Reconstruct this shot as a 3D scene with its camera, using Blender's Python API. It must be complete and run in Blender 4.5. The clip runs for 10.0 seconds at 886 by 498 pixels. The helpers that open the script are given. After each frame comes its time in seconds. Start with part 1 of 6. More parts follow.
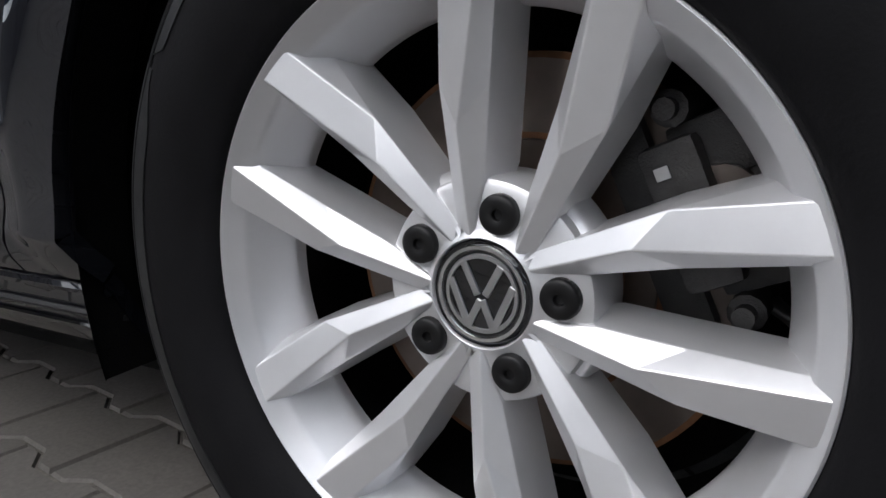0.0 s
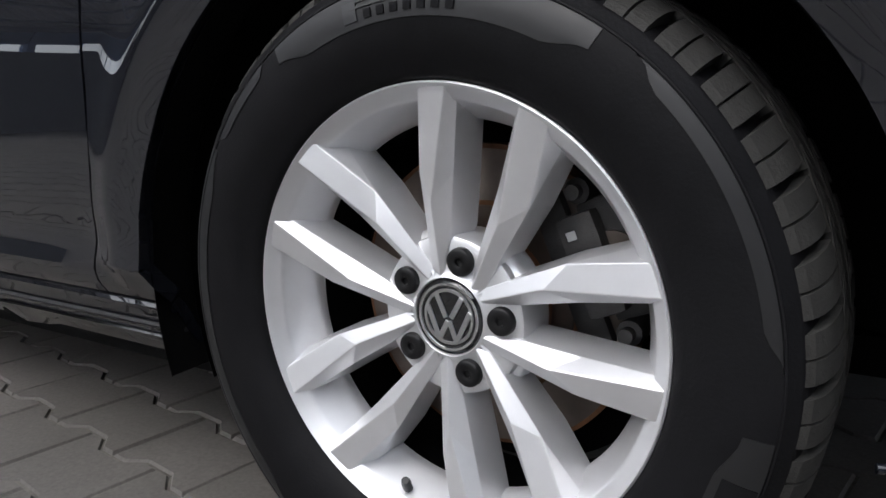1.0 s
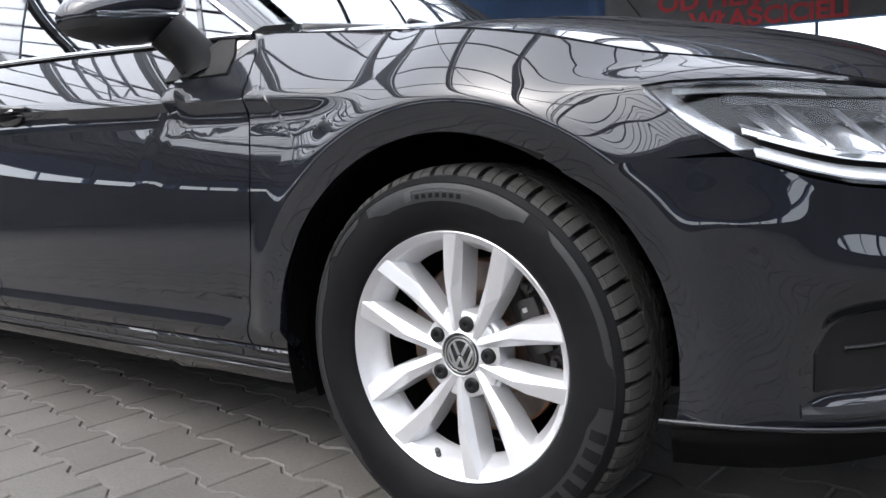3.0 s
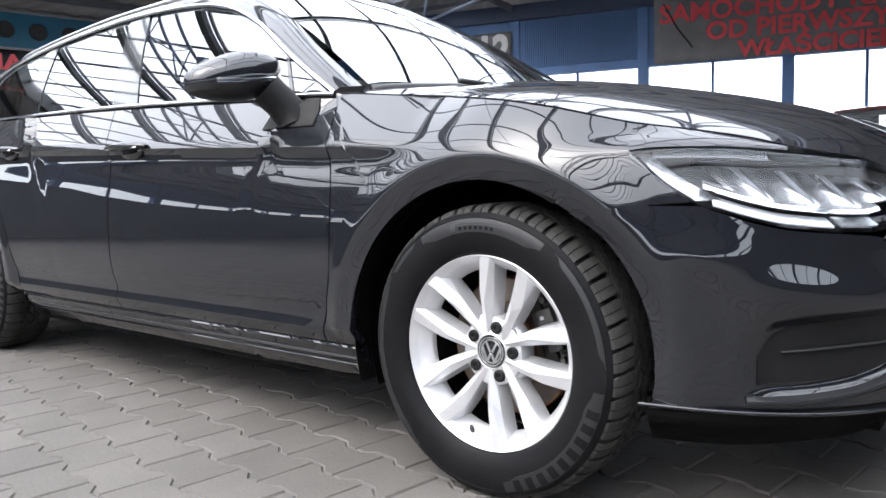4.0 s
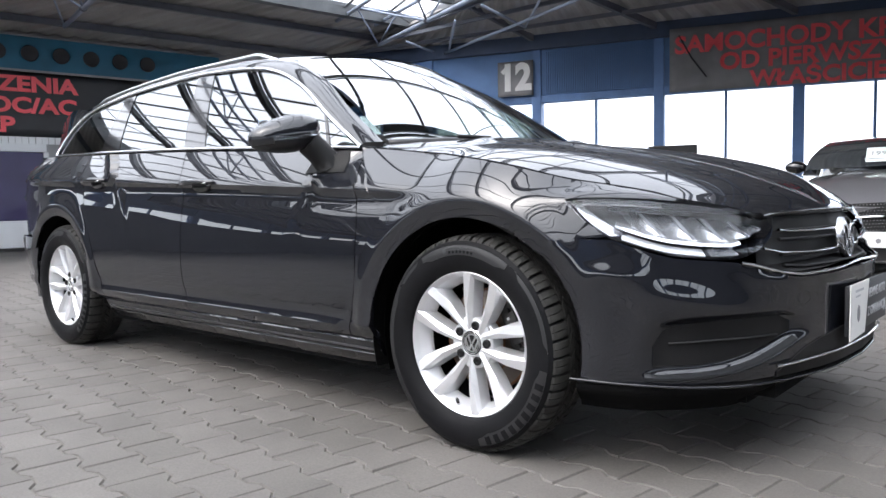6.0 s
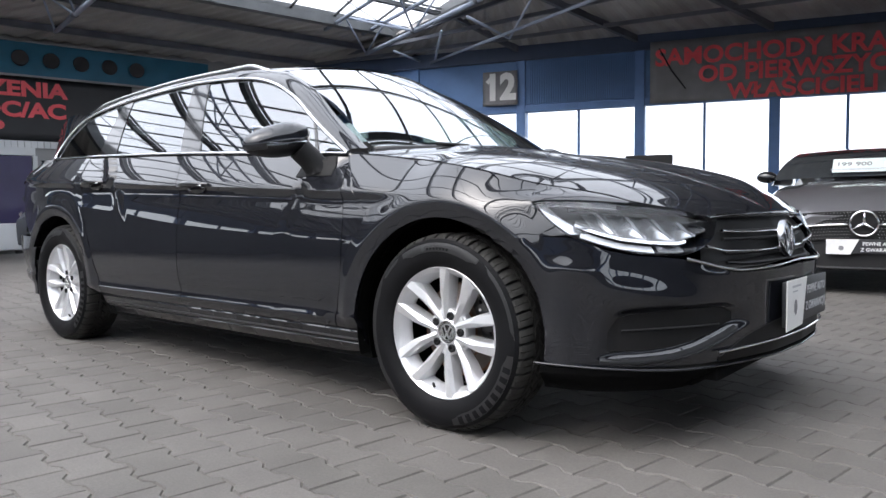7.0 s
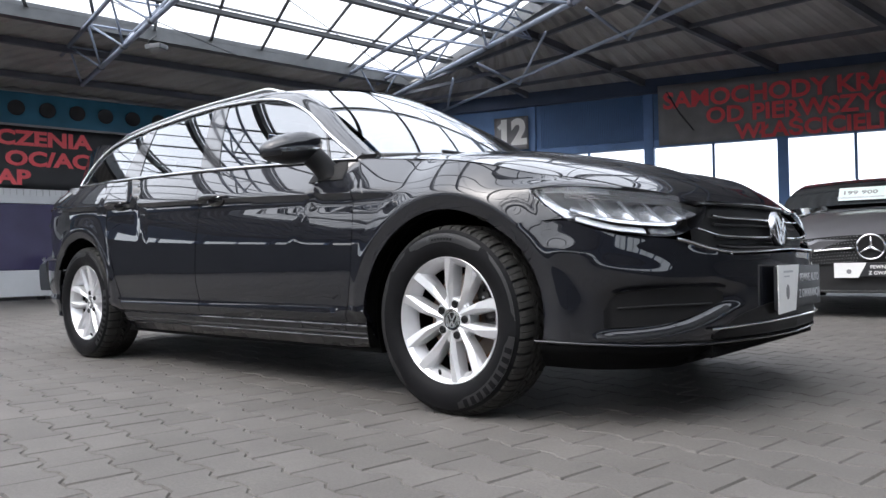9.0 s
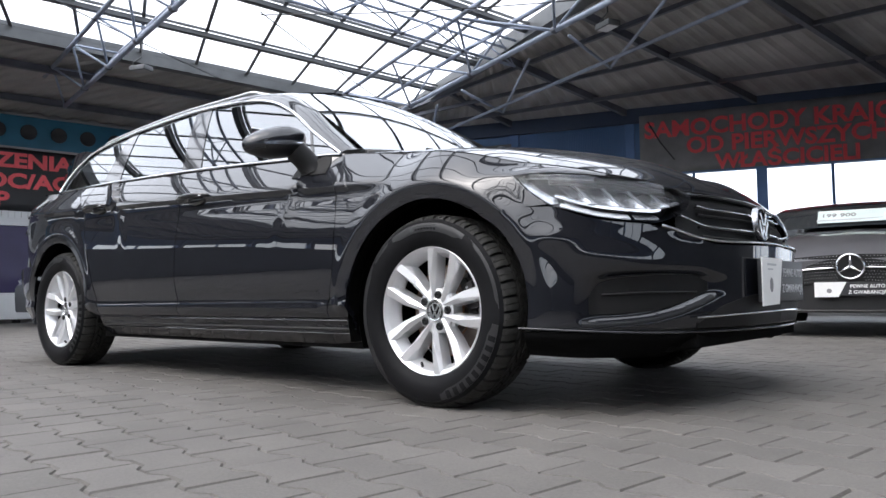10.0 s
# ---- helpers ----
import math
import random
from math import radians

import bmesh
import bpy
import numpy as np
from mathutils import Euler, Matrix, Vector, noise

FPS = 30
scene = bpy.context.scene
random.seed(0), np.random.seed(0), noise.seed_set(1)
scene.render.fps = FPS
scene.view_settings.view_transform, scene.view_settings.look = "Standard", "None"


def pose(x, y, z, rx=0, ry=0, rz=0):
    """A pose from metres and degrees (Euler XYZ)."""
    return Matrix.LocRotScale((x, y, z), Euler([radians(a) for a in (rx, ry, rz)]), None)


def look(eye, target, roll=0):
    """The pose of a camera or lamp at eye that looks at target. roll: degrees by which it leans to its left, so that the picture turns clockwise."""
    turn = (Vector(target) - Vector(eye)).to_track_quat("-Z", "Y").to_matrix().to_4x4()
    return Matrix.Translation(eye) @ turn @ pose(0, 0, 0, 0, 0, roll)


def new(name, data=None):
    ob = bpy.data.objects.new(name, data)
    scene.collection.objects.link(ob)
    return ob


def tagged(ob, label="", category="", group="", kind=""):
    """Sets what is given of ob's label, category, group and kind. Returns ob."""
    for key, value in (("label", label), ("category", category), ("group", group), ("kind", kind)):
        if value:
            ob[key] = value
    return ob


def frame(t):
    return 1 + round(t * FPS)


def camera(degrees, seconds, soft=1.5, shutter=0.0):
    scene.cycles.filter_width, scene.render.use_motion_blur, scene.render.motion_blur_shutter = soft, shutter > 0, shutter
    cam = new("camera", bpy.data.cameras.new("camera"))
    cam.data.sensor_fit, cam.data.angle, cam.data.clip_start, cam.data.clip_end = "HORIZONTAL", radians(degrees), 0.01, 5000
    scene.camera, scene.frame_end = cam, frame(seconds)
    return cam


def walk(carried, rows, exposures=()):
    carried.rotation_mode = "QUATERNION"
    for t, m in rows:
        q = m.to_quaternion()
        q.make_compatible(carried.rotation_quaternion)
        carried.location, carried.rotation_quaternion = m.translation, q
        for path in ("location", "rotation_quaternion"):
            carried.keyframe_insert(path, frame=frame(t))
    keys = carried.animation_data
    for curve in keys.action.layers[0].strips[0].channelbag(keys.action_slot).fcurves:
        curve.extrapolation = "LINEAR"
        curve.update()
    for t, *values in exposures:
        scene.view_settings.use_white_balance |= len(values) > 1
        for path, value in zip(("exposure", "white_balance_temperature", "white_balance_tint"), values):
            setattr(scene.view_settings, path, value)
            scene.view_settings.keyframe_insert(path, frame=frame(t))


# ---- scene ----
cam = camera(61.30, 10.0)
PATH = [
    (0, (0.2316, -0.4137, 0.4663), (-0.8106, 1.2373, 0.0322), -2.40),
    (0.5, (0.2805, -0.4834, 0.4948), (-0.7639, 1.1696, 0.0744), -2.16),
    (1, (0.3665, -0.5635, 0.5302), (-0.7126, 1.0732, 0.1342), -1.89),
    (1.5, (0.4516, -0.6650, 0.5711), (-0.6729, 0.9454, 0.1940), -2.30),
    (2, (0.5137, -0.7958, 0.6037), (-0.6327, 0.8080, 0.2665), -2.76),
    (2.5, (0.5939, -0.9131, 0.6333), (-0.5456, 0.7066, 0.3538), -2.92),
    (2.7, (0.6338, -0.9606, 0.6401), (-0.4970, 0.6691, 0.3842), -2.74),
    (3.8, (0.8921, -1.2566, 0.6984), (-0.3431, 0.3059, 0.5173), -2.03),
    (4, (0.9331, -1.3171, 0.7025), (-0.3172, 0.2337, 0.5240), -1.60),
    (4.5, (1.0244, -1.4321, 0.7311), (-0.2407, 0.1075, 0.5604), -1.33),
    (5, (1.1363, -1.5186, 0.7443), (-0.1514, 0.0035, 0.5850), -0.91),
    (6.3, (1.4486, -1.7846, 0.7582), (0.1398, -0.2773, 0.6342), -0.89),
    (6.5, (1.4863, -1.8279, 0.7556), (0.1916, -0.3084, 0.6335), -0.62),
    (7, (1.5462, -1.8664, 0.7370), (0.2648, -0.3348, 0.6255), -0.43),
    (7.5, (1.6210, -1.8797, 0.7196), (0.3270, -0.3580, 0.6185), -0.30),
    (8, (1.6558, -1.9135, 0.6689), (0.3424, -0.4072, 0.5925), -0.75),
    (8.5, (1.6619, -1.9453, 0.5993), (0.3447, -0.4404, 0.5833), -1.00),
    (9, (1.6582, -1.9412, 0.5272), (0.3436, -0.4344, 0.5622), -1.08),
    (9.5, (1.6554, -1.9303, 0.4407), (0.3654, -0.4044, 0.5279), -0.82),
    (10, (1.6348, -1.9216, 0.3772), (0.3590, -0.3867, 0.5045), -0.62),
]
EXPOSURES = [(t, stops, 6380, 12) for t, stops in ((0.0, 1.14), (0.7, 1.27), (1.5, 1.74), (2.5, 2.06), (3.8, 2.54), (4.5, 2.70), (5.2, 2.60), (6.5, 2.14), (8.0, 1.93), (10.0, 1.91))]
walk(cam, [(t, look(eye, target, roll)) for t, eye, target, roll in PATH], EXPOSURES)

# ---- world and sun: a bright, thinly clouded day above a glazed hall ----
world = bpy.data.worlds.new("sky")
scene.world = world
world.use_nodes = True
wn = world.node_tree
wn.nodes.clear()
w_out = wn.nodes.new("ShaderNodeOutputWorld")
w_bg = wn.nodes.new("ShaderNodeBackground")
w_sky = wn.nodes.new("ShaderNodeTexSky")
w_sky.sky_type = "NISHITA"
w_sky.sun_disc = False
w_sky.sun_elevation = radians(50)
w_sky.sun_rotation = radians(200)
w_sky.dust_density = 6.0
w_sky.air_density = 1.0
w_sky.ozone_density = 1.0
w_hsv = wn.nodes.new("ShaderNodeHueSaturation")
w_hsv.inputs["Saturation"].default_value = 0.40
wn.links.new(w_sky.outputs[0], w_hsv.inputs["Color"])
w_mix = wn.nodes.new("ShaderNodeMix")
w_mix.data_type = "RGBA"
w_mix.inputs["Factor"].default_value = 0.6
w_mix.inputs["B"].default_value = (6.6, 6.9, 7.4, 1)
wn.links.new(w_hsv.outputs[0], w_mix.inputs["A"])
wn.links.new(w_mix.outputs["Result"], w_bg.inputs["Color"])
w_bg.inputs["Strength"].default_value = 0.15
wn.links.new(w_bg.outputs[0], w_out.inputs[0])

sun_data = bpy.data.lights.new("sun", "SUN")
sun_data.energy = 0.12
sun_data.angle = radians(25)
sun_data.color = (1.0, 0.96, 0.9)
sun = new("sun", sun_data)
sun.matrix_world = look((3, -6, 14), (0, 0, 0))
# ---- materials ----
def node_mat(name):
    m = bpy.data.materials.new(name)
    m.use_nodes = True
    nt = m.node_tree
    b = nt.nodes["Principled BSDF"]
    return m, nt, b


def coords(nt, scale=1.0):
    tc = nt.nodes.new("ShaderNodeTexCoord")
    mp = nt.nodes.new("ShaderNodeMapping")
    mp.inputs["Scale"].default_value = (scale, scale, scale) if not isinstance(scale, tuple) else scale
    nt.links.new(tc.outputs["Object"], mp.inputs["Vector"])
    return mp.outputs["Vector"]


def noise_node(nt, vec, scale, detail=4.0, rough=0.55):
    n = nt.nodes.new("ShaderNodeTexNoise")
    n.inputs["Scale"].default_value = scale
    n.inputs["Detail"].default_value = detail
    n.inputs["Roughness"].default_value = rough
    nt.links.new(vec, n.inputs["Vector"])
    return n.outputs["Fac"]


def ramp(nt, fac, stops):
    r = nt.nodes.new("ShaderNodeValToRGB")
    r.color_ramp.elements[0].position, r.color_ramp.elements[0].color = stops[0][0], (*stops[0][1], 1)
    r.color_ramp.elements[1].position, r.color_ramp.elements[1].color = stops[-1][0], (*stops[-1][1], 1)
    for p, c in stops[1:-1]:
        e = r.color_ramp.elements.new(p)
        e.color = (*c, 1)
    nt.links.new(fac, r.inputs["Fac"])
    return r.outputs["Color"]


def bump(nt, b, height, strength=0.2, dist=0.01):
    n = nt.nodes.new("ShaderNodeBump")
    n.inputs["Strength"].default_value = strength
    n.inputs["Distance"].default_value = dist
    nt.links.new(height, n.inputs["Height"])
    nt.links.new(n.outputs["Normal"], b.inputs["Normal"])


def simple(name, col, rough=0.5, metal=0.0, var=0.25, scale=8.0, coat=0.0, bumps=0.0, spec=0.5, bscale=None, rvar=0.0):
    """A surface with grain and stains at two scales round one base colour."""
    m, nt, b = node_mat(name)
    v = coords(nt)
    f1 = noise_node(nt, v, scale, 6)
    f2 = noise_node(nt, v, scale * 0.13 + 0.4, 3)
    mix = nt.nodes.new("ShaderNodeMath")
    mix.operation = "MULTIPLY_ADD"
    mix.inputs[1].default_value = 0.5
    nt.links.new(f1, mix.inputs[0])
    half = nt.nodes.new("ShaderNodeMath")
    half.operation = "MULTIPLY"
    half.inputs[1].default_value = 0.5
    nt.links.new(f2, half.inputs[0])
    nt.links.new(half.outputs[0], mix.inputs[2])
    lo = tuple(c * (1 - var) for c in col)
    hi = tuple(min(1, c * (1 + var)) for c in col)
    nt.links.new(ramp(nt, mix.outputs[0], [(0.3, lo), (0.7, hi)]), b.inputs["Base Color"])
    b.inputs["Roughness"].default_value = rough
    if rvar:
        rr = nt.nodes.new("ShaderNodeMapRange")
        rr.inputs["From Min"].default_value, rr.inputs["From Max"].default_value = 0.3, 0.7
        rr.inputs["To Min"].default_value, rr.inputs["To Max"].default_value = max(0.02, rough - rvar), min(1, rough + rvar)
        nt.links.new(mix.outputs[0], rr.inputs["Value"])
        nt.links.new(rr.outputs[0], b.inputs["Roughness"])
    b.inputs["Metallic"].default_value = metal
    b.inputs["Specular IOR Level"].default_value = spec
    b.inputs["Coat Weight"].default_value = coat
    b.inputs["Coat Roughness"].default_value = 0.03
    if bumps:
        bump(nt, b, noise_node(nt, v, bscale or scale * 12, 3), bumps, 0.003)
    return m


M = {}
M["paint"] = simple("car_paint", (0.0078, 0.0087, 0.0120), 0.45, 0.1, 0.12, 900, coat=1.0)
M["paint"].node_tree.nodes["Principled BSDF"].inputs["Coat IOR"].default_value = 1.62
M["paint"].node_tree.nodes["Principled BSDF"].inputs["Coat Roughness"].default_value = 0.012
M["paint"].node_tree.nodes["Principled BSDF"].inputs["Specular IOR Level"].default_value = 0.05
M["paint2"] = simple("grey_car_paint", (0.15, 0.15, 0.162), 0.30, 0.45, 0.10, 900, coat=1.0)
M["paint3"] = simple("silver_car_paint", (0.26, 0.28, 0.31), 0.28, 0.8, 0.10, 600, coat=1.0)
M["rim"] = simple("silver_rim_lacquer", (0.70, 0.705, 0.72), 0.34, 0.60, 0.06, 30, coat=0.35, rvar=0.05)
M["rubber"] = simple("tyre_rubber", (0.0075, 0.0075, 0.0084), 0.50, 0, 0.3, 40, bumps=0.10, bscale=300, rvar=0.10, spec=0.10)
M["drl"] = simple("white_lamp_diffuser", (0.82, 0.83, 0.85), 0.25, 0, 0.04, 20)
M["rubber_print"] = simple("tyre_side_shine", (0.0100, 0.0103, 0.0112), 0.44, 0, 0.2, 60, rvar=0.1)
M["wear"] = simple("scuffed_rubber", (0.022, 0.023, 0.025), 0.5, 0, 0.3, 60, rvar=0.1)
M["tread"] = simple("dusty_tread_rubber", (0.022, 0.0213, 0.0192), 0.85, 0, 0.45, 30, bumps=0.3, bscale=200)
M["black"] = simple("black_plastic", (0.012, 0.012, 0.013), 0.42, 0, 0.25, 60, bumps=0.05, bscale=700, rvar=0.1)
M["satin_black"] = simple("satin_black_plastic", (0.016, 0.017, 0.019), 0.38, 0, 0.2, 50, bumps=0.04, bscale=500, rvar=0.08, spec=0.35)
M["bolt"] = simple("dark_bolt_plastic", (0.006, 0.006, 0.0065), 0.42, 0, 0.25, 60, spec=0.3)
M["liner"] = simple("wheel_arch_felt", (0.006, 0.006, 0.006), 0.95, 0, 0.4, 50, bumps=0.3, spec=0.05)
M["gloss"] = simple("gloss_black", (0.006, 0.006, 0.007), 0.08, 0, 0.1, 30, coat=0.6)
M["chrome"] = simple("chrome", (0.80, 0.81, 0.82), 0.07, 1.0, 0.04, 20)
M["satin"] = simple("satin_aluminium", (0.62, 0.63, 0.64), 0.28, 1.0, 0.06, 40)
M["rust"] = simple("rusty_disc_edge", (0.24, 0.115, 0.055), 0.7, 0.3, 0.5, 60, bumps=0.3)
M["disc"] = simple("brake_disc_steel", (0.24, 0.20, 0.175), 0.42, 0.8, 0.35, 25, rvar=0.1)
M["caliper"] = simple("cast_iron_caliper", (0.05, 0.048, 0.047), 0.55, 0.4, 0.4, 60, bumps=0.3)
M["sticker"] = simple("dull_white_sticker", (0.40, 0.40, 0.40), 0.6, 0, 0.1, 30)
M["label"] = simple("white_print", (0.75, 0.75, 0.74), 0.5, 0, 0.06, 30)
M["badge"] = simple("dull_badge_chrome", (0.34, 0.35, 0.37), 0.22, 1.0, 0.08, 30)
M["cabin_glass"] = simple("dark_cabin_glass", (0.030, 0.034, 0.038), 0.06, 0, 0.1, 10, coat=1.0, spec=0.9)
M["smoked"] = simple("smoked_lamp_plastic", (0.030, 0.012, 0.012), 0.06, 0, 0.1, 30, coat=1.0)
M["red"] = simple("red_letter_vinyl", (0.85, 0.10, 0.12), 0.45, 0, 0.12, 5)
M["grey_letter"] = simple("grey_letter_vinyl", (0.42, 0.43, 0.45), 0.5, 0, 0.15, 8)
M["banner"] = simple("dark_grey_banner_mesh", (0.21, 0.21, 0.22), 0.6, 0, 0.25, 3, bumps=0.08, bscale=60)
M["banner_dark"] = simple("black_banner_vinyl", (0.016, 0.017, 0.02), 0.5, 0, 0.3, 3, bumps=0.05, bscale=30)
M["blue"] = simple("blue_painted_steel", (0.10, 0.20, 0.42), 0.45, 0, 0.22, 4, bumps=0.05)
M["blue_sheet"] = simple("blue_trapezoid_sheet", (0.09, 0.185, 0.38), 0.5, 0, 0.2, 3)
M["cyan"] = simple("petrol_blue_panel", (0.015, 0.12, 0.20), 0.5, 0, 0.2, 3)
M["truss"] = simple("blue_grey_truss_paint", (0.24, 0.28, 0.36), 0.5, 0, 0.25, 5)
M["bar"] = simple("grey_glazing_bar", (0.085, 0.09, 0.095), 0.5, 0.2, 0.25, 5)
# blue steel darkened to carry the shade the roof deck throws
M["eave_shade"] = simple("deck_shaded_blue_steel", (0.035, 0.055, 0.105), 0.5, 0, 0.25, 4, bumps=0.05)
M["rafter"] = simple("dark_rafter_paint", (0.095, 0.102, 0.125), 0.6, 0, 0.3, 4)
M["deck"] = simple("grey_roof_deck", (0.33, 0.315, 0.30), 0.6, 0.1, 0.28, 1.6, bumps=0.05)
M["wall"] = simple("grey_wall_panel", (0.30, 0.30, 0.30), 0.7, 0, 0.18, 2, bumps=0.06)
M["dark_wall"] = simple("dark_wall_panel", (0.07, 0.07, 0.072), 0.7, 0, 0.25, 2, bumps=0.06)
M["white_panel"] = simple("white_panel", (0.62, 0.63, 0.64), 0.5, 0, 0.08, 3)
M["violet"] = simple("dark_violet_panel", (0.055, 0.048, 0.105), 0.22, 0, 0.2, 2)
M["lamp_silver"] = simple("silvered_lamp_plastic", (0.66, 0.67, 0.69), 0.24, 0.8, 0.06, 30, rvar=0.06)
M["lamp_grey"] = simple("grey_lamp_plastic", (0.17, 0.175, 0.185), 0.3, 0.4, 0.1, 20)
M["intake"] = simple("matt_black_insert", (0.005, 0.005, 0.0055), 0.6, 0, 0.2, 60, bumps=0.05, spec=0.3)
M["paper"] = simple("price_paper", (0.66, 0.76, 0.74), 0.6, 0, 0.08, 6)
M["leather"] = simple("dark_interior_cloth", (0.014, 0.014, 0.016), 0.85, 0, 0.3, 30, bumps=0.1)


def glass_mat(name, tint, clear, rough=0.0):
    """Thin glass: mostly clear, with a mirror-like skin."""
    m = bpy.data.materials.new(name)
    m.use_nodes = True
    nt = m.node_tree
    nt.nodes.clear()
    out = nt.nodes.new("ShaderNodeOutputMaterial")
    tr = nt.nodes.new("ShaderNodeBsdfTransparent")
    tr.inputs[0].default_value = (*tint, 1)
    gl = nt.nodes.new("ShaderNodeBsdfGlossy")
    gl.inputs["Roughness"].default_value = rough
    gl.inputs[0].default_value = (0.95, 0.97, 1.0, 1)
    # the same share of gloss from either side: low straight on, rising to full at a grazing angle
    lw = nt.nodes.new("ShaderNodeLayerWeight")
    lw.inputs["Blend"].default_value = 0.5
    pw = nt.nodes.new("ShaderNodeMath")
    pw.operation = "POWER"
    pw.inputs[1].default_value = 5.0
    nt.links.new(lw.outputs["Facing"], pw.inputs[0])
    f0 = ((clear - 1) / (clear + 1)) ** 2
    fr = nt.nodes.new("ShaderNodeMath")
    fr.operation = "MULTIPLY_ADD"
    fr.inputs[1].default_value = 1 - f0
    fr.inputs[2].default_value = f0
    nt.links.new(pw.outputs[0], fr.inputs[0])
    mx = nt.nodes.new("ShaderNodeMixShader")
    nt.links.new(fr.outputs[0], mx.inputs[0])
    nt.links.new(tr.outputs[0], mx.inputs[1])
    nt.links.new(gl.outputs[0], mx.inputs[2])
    nt.links.new(mx.outputs[0], out.inputs[0])
    return m


M["glass"] = glass_mat("tinted_car_glass", (0.22, 0.27, 0.26), 2.7)
M["wglass"] = glass_mat("windscreen_glass", (0.50, 0.57, 0.55), 3.8)
M["pane"] = glass_mat("window_pane", (0.93, 0.95, 0.96), 1.25)
M["roofpane"] = glass_mat("clear_roof_sheet", (0.97, 0.98, 0.98), 1.02)
M["lens"] = glass_mat("clear_lamp_lens", (0.94, 0.96, 0.98), 1.45)


def paver_mat():
    m, nt, b = node_mat("grey_concrete_paver")
    v = coords(nt)
    oi = nt.nodes.new("ShaderNodeObjectInfo")
    geo = nt.nodes.new("ShaderNodeNewGeometry")
    add = nt.nodes.new("ShaderNodeMath")
    add.operation = "ADD"
    nt.links.new(oi.outputs["Random"], add.inputs[0])
    nt.links.new(geo.outputs["Random Per Island"], add.inputs[1])
    fr = nt.nodes.new("ShaderNodeMath")
    fr.operation = "FRACT"
    nt.links.new(add.outputs[0], fr.inputs[0])
    tc = nt.nodes.new("ShaderNodeNewGeometry")
    n1 = noise_node(nt, tc.outputs["Position"], 2.2, 5)
    n2 = noise_node(nt, tc.outputs["Position"], 160, 4)
    base = ramp(nt, fr.outputs[0], [(0.0, (0.103, 0.096, 0.087)), (0.5, (0.114, 0.106, 0.097)), (1.0, (0.127, 0.118, 0.108))])
    stain = ramp(nt, n1, [(0.3, (0.80, 0.80, 0.80)), (0.65, (1.06, 1.06, 1.06))])
    grain = ramp(nt, n2, [(0.3, (0.82, 0.82, 0.82)), (0.7, (1.12, 1.12, 1.12))])
    for c in (stain, grain):
        mu = nt.nodes.new("ShaderNodeMix")
        mu.data_type = "RGBA"
        mu.blend_type = "MULTIPLY"
        mu.inputs["Factor"].default_value = 1
        nt.links.new(base, mu.inputs["A"])
        nt.links.new(c, mu.inputs["B"])
        base = mu.outputs["Result"]
    nt.links.new(base, b.inputs["Base Color"])
    b.inputs["Roughness"].default_value = 0.72
    bump(nt, b, n2, 0.25, 0.002)
    return m


M["paver"] = paver_mat()
M["joint"] = simple("sandy_joint", (0.120, 0.112, 0.10), 0.95, 0, 0.5, 90, bumps=0.4)
# ---- mesh helpers ----
def mesh_of(name, bm, mat, smooth=False, sharp=None):
    bm.normal_update()
    me = bpy.data.meshes.new(name)
    bm.to_mesh(me)
    bm.free()
    for m in (mat if isinstance(mat, (list, tuple)) else [mat]):
        me.materials.append(m)
    if smooth:
        me.polygons.foreach_set("use_smooth", [True] * len(me.polygons))
        if sharp:
            me.set_sharp_from_angle(angle=radians(sharp))
    return me


def thing(name, label, category, group="", kind="", at=None):
    ob = new(name)
    ob.empty_display_size = 0.1
    if at is not None:
        ob.matrix_basis = at
    return tagged(ob, label, category, group, kind)


def part(name, bm, mat, parent, label="", smooth=False, sharp=None):
    ob = new(name, bm if isinstance(bm, bpy.types.Mesh) else mesh_of(name, bm, mat, smooth, sharp))
    ob.parent = parent
    if label:
        tagged(ob, label)
    return ob


def box(bm, x0, x1, y0, y1, z0, z1, m=None):
    vs = [bm.verts.new((x, y, z)) for z in (z0, z1) for x, y in ((x0, y0), (x1, y0), (x1, y1), (x0, y1))]
    for f in ((3, 2, 1, 0), (4, 5, 6, 7), (0, 1, 5, 4), (1, 2, 6, 5), (2, 3, 7, 6), (3, 0, 4, 7)):
        bm.faces.new([vs[i] for i in f])
    if m is not None:
        bmesh.ops.transform(bm, matrix=m, verts=vs)
    return vs


def bevelled(bm, width=0.004, segments=2):
    bmesh.ops.bevel(bm, geom=bm.edges[:], offset=width, segments=segments, affect="EDGES", profile=0.6)
    return bm


def beam(bm, a, b, w, h=None, up=(0, 0, 1)):
    """A bar of rectangular section from a to b."""
    a, b = Vector(a), Vector(b)
    d = (b - a).normalized()
    s = d.cross(Vector(up))
    if s.length < 1e-4:
        s = d.cross(Vector((1, 0, 0)))
    s.normalize()
    u = s.cross(d)
    h = h or w
    vs = []
    for p in (a, b):
        for i, j in ((-1, -1), (1, -1), (1, 1), (-1, 1)):
            vs.append(bm.verts.new(p + s * (i * w / 2) + u * (j * h / 2)))
    for f in ((3, 2, 1, 0), (4, 5, 6, 7), (0, 1, 5, 4), (1, 2, 6, 5), (2, 3, 7, 6), (3, 0, 4, 7)):
        bm.faces.new([vs[i] for i in f])


